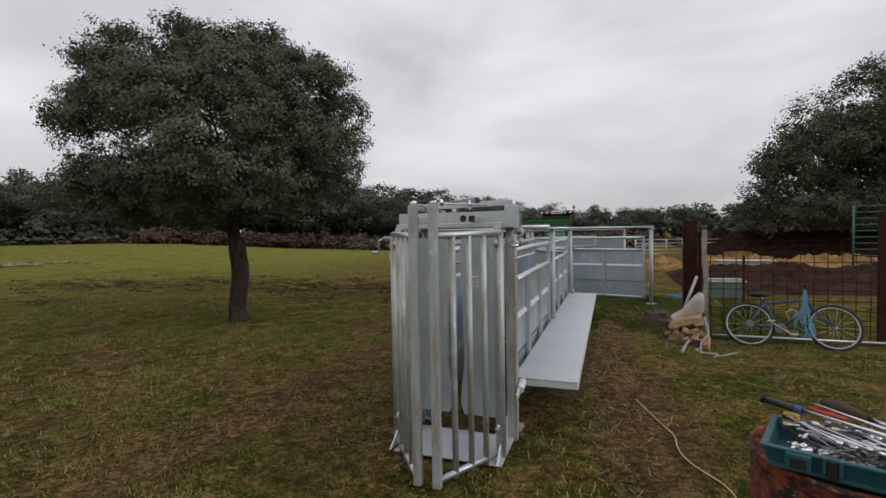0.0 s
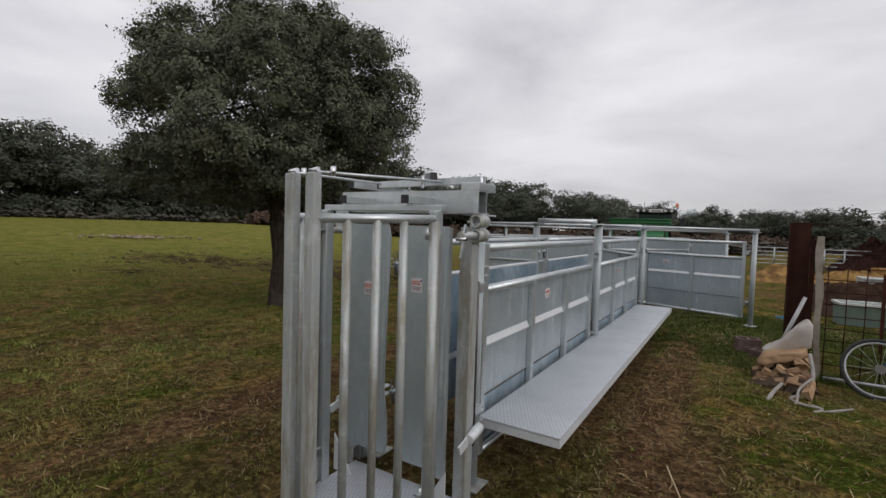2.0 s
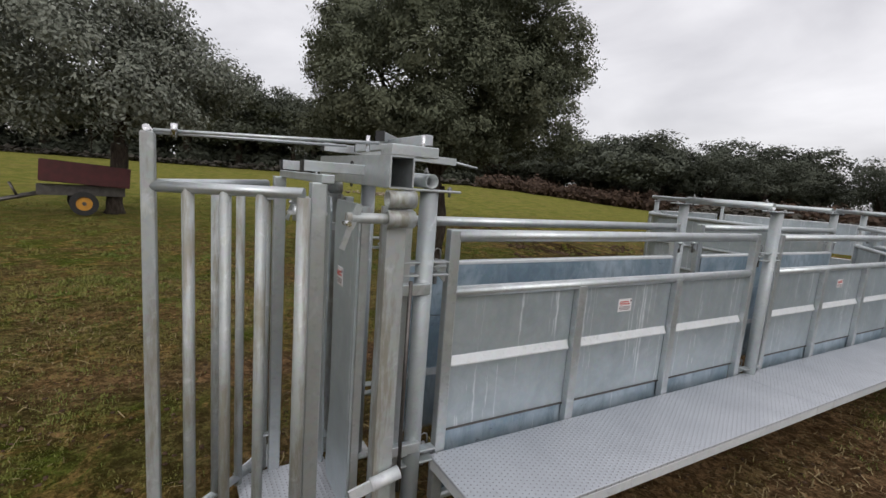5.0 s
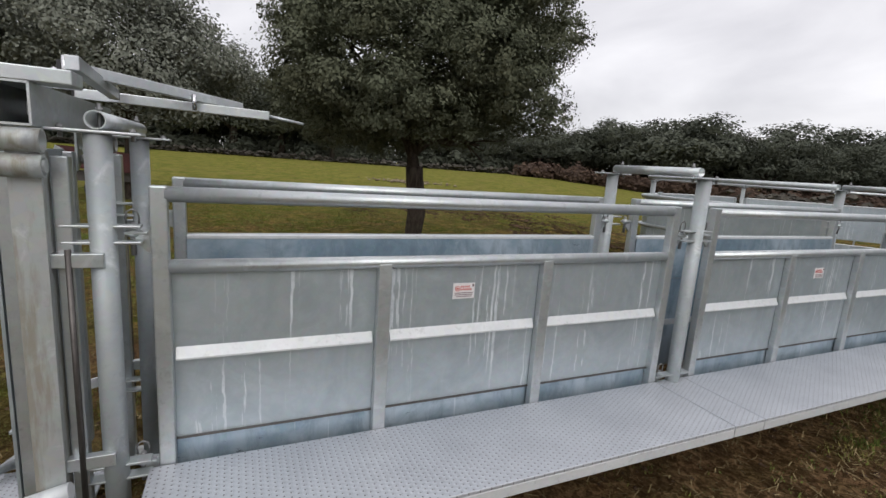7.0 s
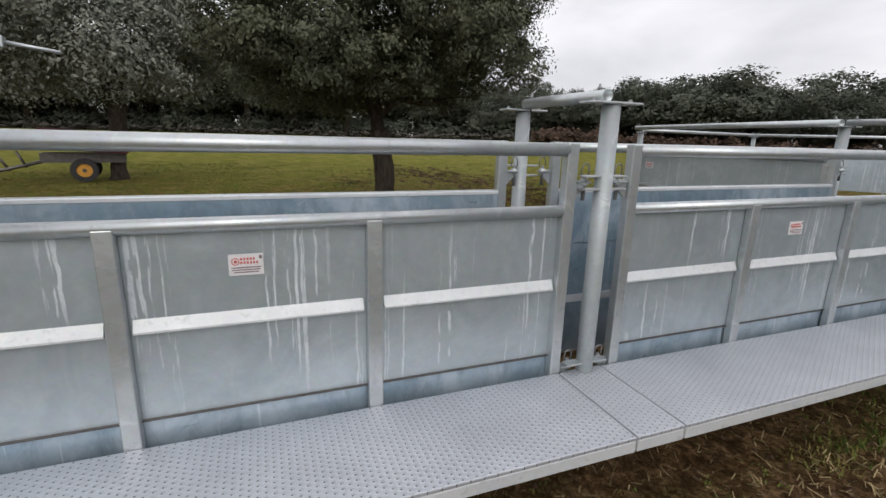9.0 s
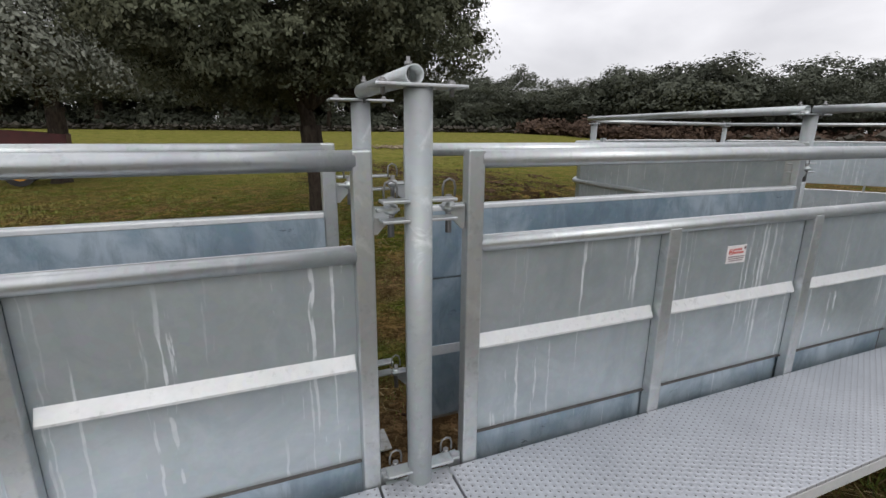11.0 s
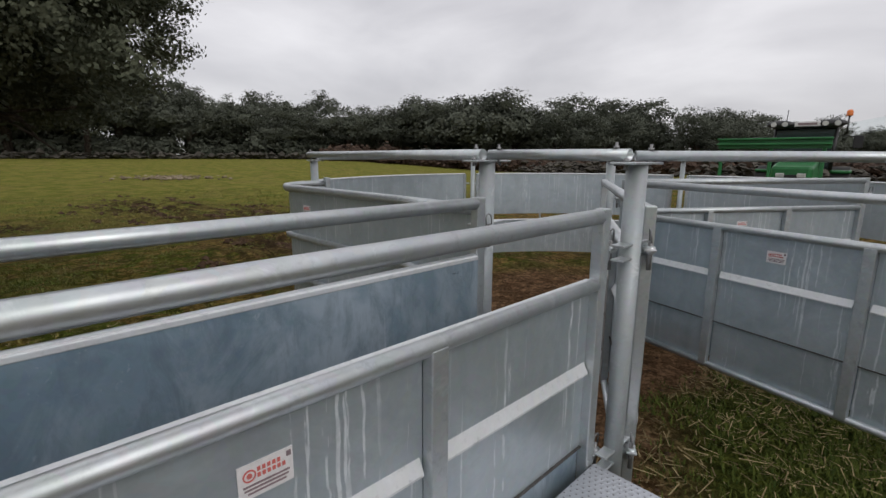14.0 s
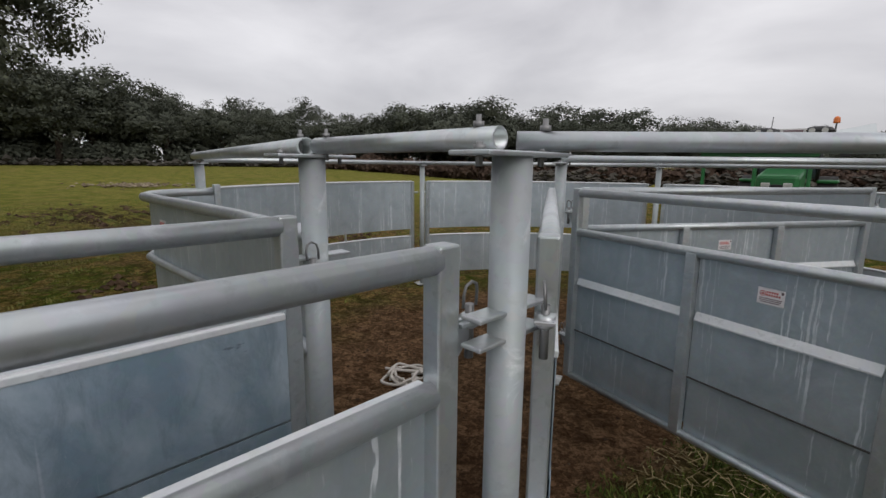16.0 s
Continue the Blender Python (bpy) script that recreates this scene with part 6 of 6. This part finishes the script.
def stones(name, label, spots, size, seed, mat=None, kind="stuff"):
    """Many rough stones as one object: six-cornered lumps with uneven sides."""
    rg = np.random.default_rng(seed)
    base = np.array([(1, 0, 0), (-1, 0, 0), (0, 1, 0), (0, -1, 0), (0, 0, 1), (0, 0, -0.6), (0.65, 0.65, 0.4), (-0.65, -0.65, 0.35), (0.65, -0.65, 0.3), (-0.65, 0.65, 0.45)])
    tri = [(4, 0, 6), (4, 6, 2), (4, 2, 9), (4, 9, 1), (4, 1, 7), (4, 7, 3), (4, 3, 8), (4, 8, 0), (5, 6, 0), (5, 2, 6), (5, 9, 2), (5, 1, 9), (5, 7, 1), (5, 3, 7), (5, 8, 3), (5, 0, 8)]
    v, f = [], []
    for x, y, z in spots:
        s = size * (0.5 + rg.random()) * np.array((1, 0.6 + 0.5 * rg.random(), 0.45 + 0.4 * rg.random()))
        q = rg.random() * 6.28
        p = base * (1 + 0.18 * rg.normal(size=base.shape)) * s
        o = len(v)
        for a in p:
            v.append((x + a[0] * math.cos(q) - a[1] * math.sin(q), y + a[0] * math.sin(q) + a[1] * math.cos(q), z + a[2]))
        f += [tuple(o + k for k in t) for t in tri]
    ob = raw(name, v, f, mat or stone_mat.m)
    tagged(ob, label, "stones", kind=kind)


rng = np.random.default_rng(77)
spots = []
for (x0, y0), (x1, y1) in zip(EDGE, EDGE[1:]):
    n = int(math.hypot(x1 - x0, y1 - y0) * 9)
    for k in range(n):
        q = rng.random()
        x, y = x0 + (x1 - x0) * q, y0 + (y1 - y0) * q
        spots.append((x + rng.normal() * 0.35, y + rng.normal() * 0.35, rise(x, y) + rng.random() * 0.55))
stones("stone_wall", "long tumbled dry-stone wall along the wood", spots, 0.36, 1)
stones("stone_scatter", "pale field stones scattered flat on the pasture", [(-32.5 + rng.normal() * 1.9, 16.2 + rng.normal() * 1.1, 0.36 + 0.02 * rng.random()) for k in range(420)], 0.10, 2, scatter_mat.m)
stones("stone_heap", "grey stone heap before the bramble hedge", [(-23 + rng.normal() * 2.6, 47 + rng.normal() * 1.0, 0.1 + abs(rng.normal()) * 0.5) for k in range(330)], 0.34, 3)
stones("stone_heap", "grey stone heap at the pasture corner", [(-6 + rng.normal() * 5.0, 49 + rng.normal() * 0.8, 0.1 + abs(rng.normal()) * 0.55) for k in range(380)], 0.34, 4)
hay_feeder(1.4, 31.0, 5, 2.6, 1.15, galv_tube, "low galvanised feed barrier far beyond the tub")
hay_feeder(4.2, 30.5, 12, 2.4, 1.15, galv_tube, "low galvanised feed barrier far beyond the tub")


# ---- grass, straw, clods ----
grass_mat = Mat("grass_blades", 0.7, 0.0, 0.25)
grass_mat.colour(grass_mat.mix(grass_mat.ramp(grass_mat.noise(1.1, 4), 0.35, 0.65), grass_mat.ramp(grass_mat.island(), 0.0, 1.0, (0.060, 0.100, 0.014), (0.170, 0.215, 0.038)), (0.215, 0.175, 0.050)))
straw_bits = Mat("dry_straw_bits", 0.85, 0.0, 0.2)
straw_bits.colour(straw_bits.ramp(straw_bits.island(), 0, 1, (0.13, 0.098, 0.045), (0.37, 0.285, 0.15)))
clod_mat = Mat("earth_clods", 0.95, 0.0, 0.1)
clod_mat.colour(clod_mat.ramp(clod_mat.island(), 0, 1, (0.045, 0.028, 0.018), (0.105, 0.068, 0.042)))


def bare(x, y):
    """How bare the earth is here, 0 to 1."""
    b = 0.0
    for cx, cy, rx, ry in ((-1.2, 7.4, 1.1, 4.4), (-2.3, 12.9, 2.9, 3.0), (-3.25, 4.9, 0.45, 3.0), (-1.25, 11.5, 0.9, 0.95), (-0.1, 7.2, 0.3, 3.6), (0.2, 4.6, 0.4, 1.7)):
        q = math.hypot((x - cx) / rx, (y - cy) / ry)
        b = max(b, 1 - max(0, q - 0.6) / 0.5)
    tuft = math.hypot((x - 0.05) / 1.3, (y - 11.75) / 1.4)
    return min(1, b, max(0.1, (tuft - 0.75) / 0.3))


def scatter_grass(count, rg, zone, tall, wide):
    v, f = [], []
    x0, x1, y0, y1 = zone
    made = 0
    while made < count:
        cx, cy = rg.uniform(x0, x1), rg.uniform(y0, y1)
        patch = noise.noise((cx * 0.55, cy * 0.55, 3)) * 0.6 + noise.noise((cx * 2.1, cy * 2.1, 7)) * 0.5
        if rg.random() > 0.55 + patch or rg.random() < bare(cx, cy) * 0.93:
            made += 1
            continue
        z = height(cx, cy)
        lush = 0.6 + max(0, patch)
        for k in range(9):
            x, y = cx + rg.normal() * 0.035, cy + rg.normal() * 0.035
            a = rg.random() * 6.283
            h = tall * lush * (0.4 + 0.8 * rg.random())
            w = wide * (0.6 + 0.8 * rg.random())
            lx, ly = math.cos(a), math.sin(a)
            bend = h * (0.4 + 0.9 * rg.random())
            o = len(v)
            v += [(x - ly * w, y + lx * w, z - 0.004), (x + ly * w, y - lx * w, z - 0.004), (x + lx * bend, y + ly * bend, z + h)]
            f.append((o, o + 1, o + 2))
        made += 1
    return v, f


rg = np.random.default_rng(40)
v1, f1 = scatter_grass(46000, rg, (-9, 3.4, 0.6, 9.2), 0.026, 0.0040)
v2, f2 = scatter_grass(19000, rg, (-1.3, 3.0, 8.5, 13.2), 0.062, 0.005)
v3, f3 = scatter_grass(14000, rg, (-24, -5, -2, 18), 0.055, 0.010)
vv, ff = [], []
for v, f in ((v1, f1), (v3, f3)):
    o = len(vv)
    vv += v
    ff += [tuple(k + o for k in t) for t in f]
deep_grass = Mat("damp_green_grass", 0.75, 0.0, 0.12)
deep_grass.colour(deep_grass.ramp(deep_grass.island(), 0.0, 1.0, (0.030, 0.050, 0.009), (0.105, 0.125, 0.024)))
tagged(raw("grass", v2, f2, deep_grass.m), "damp green grass beside the tub", "grass", kind="stuff")
tagged(raw("grass", vv, ff, grass_mat.m), "short winter grass blades over the pasture", "grass", kind="stuff")

v, f = [], []
for k in range(26000):
    if k % 5 < 1:
        x, y = rg.uniform(-1.2, 2.4), rg.uniform(9.6, 12.9)
    elif k % 5 == 1:
        x, y = rg.uniform(-0.4, 3.4), rg.uniform(2.5, 9)
    else:
        x, y = rg.uniform(-7, 1), rg.uniform(0.9, 9.5)
    if noise.noise((x * 0.8, y * 0.8, 11)) < rg.uniform(-0.55, 0.25):
        continue
    ln, w, a = 0.008 + 0.042 * rg.random() ** 3.0, 0.0014 + 0.0017 * rg.random(), rg.random() * 6.283
    if y > 9.6 and x > -1.3:
        ln, w = ln * 1.6, w * 1.15
    z = height(x, y) + 0.008 + 0.022 * rg.random()
    dx, dy, t = math.cos(a) * ln, math.sin(a) * ln, rg.normal() * 0.012
    px, py = -math.sin(a) * w, math.cos(a) * w
    o = len(v)
    v += [(x - dx - px, y - dy - py, z - t), (x - dx + px, y - dy + py, z - t + 0.001), (x + dx + px, y + dy + py, z + t + 0.001), (x + dx - px, y + dy - py, z + t)]
    f.append((o, o + 1, o + 2, o + 3))
tagged(raw("straw", v, f, straw_bits.m), "dry straw stalks strewn over the worn grass", "straw", kind="stuff")

spots, big = [], 0
for cx, cy, rx, ry, n in ((-12.5, 13.6, 6.5, 3.0, 2200), (-18, 12.0, 5.0, 2.6, 1300), (-8.3, 13.0, 3.2, 2.8, 1700), (-2.3, 12.9, 2.6, 2.6, 350), (-1.2, 7.0, 1.1, 4.0, 250), (-2.6, 3.6, 1.2, 2.0, 250), (0.0, 6.5, 0.9, 4.0, 200)):
    for k in range(n):
        q, r = rg.random() * 6.283, rg.random() ** 0.6
        x, y = cx + rx * r * math.cos(q), cy + ry * r * math.sin(q)
        if noise.noise((x * 0.6, y * 1.9, 4)) < 0.10 + 0.2 * r and n > 210 and cx < -5:
            continue
        big += cx < -5
        spots.append((x, y, height(x, y) + 0.004))
stones("earth_clods", "dark trodden earth clods in the mud", spots[:big], 0.055, 6, clod_mat.m)
stones("fine_clods", "small dark earth crumbs on worn ground", spots[big:], 0.015, 7, clod_mat.m)
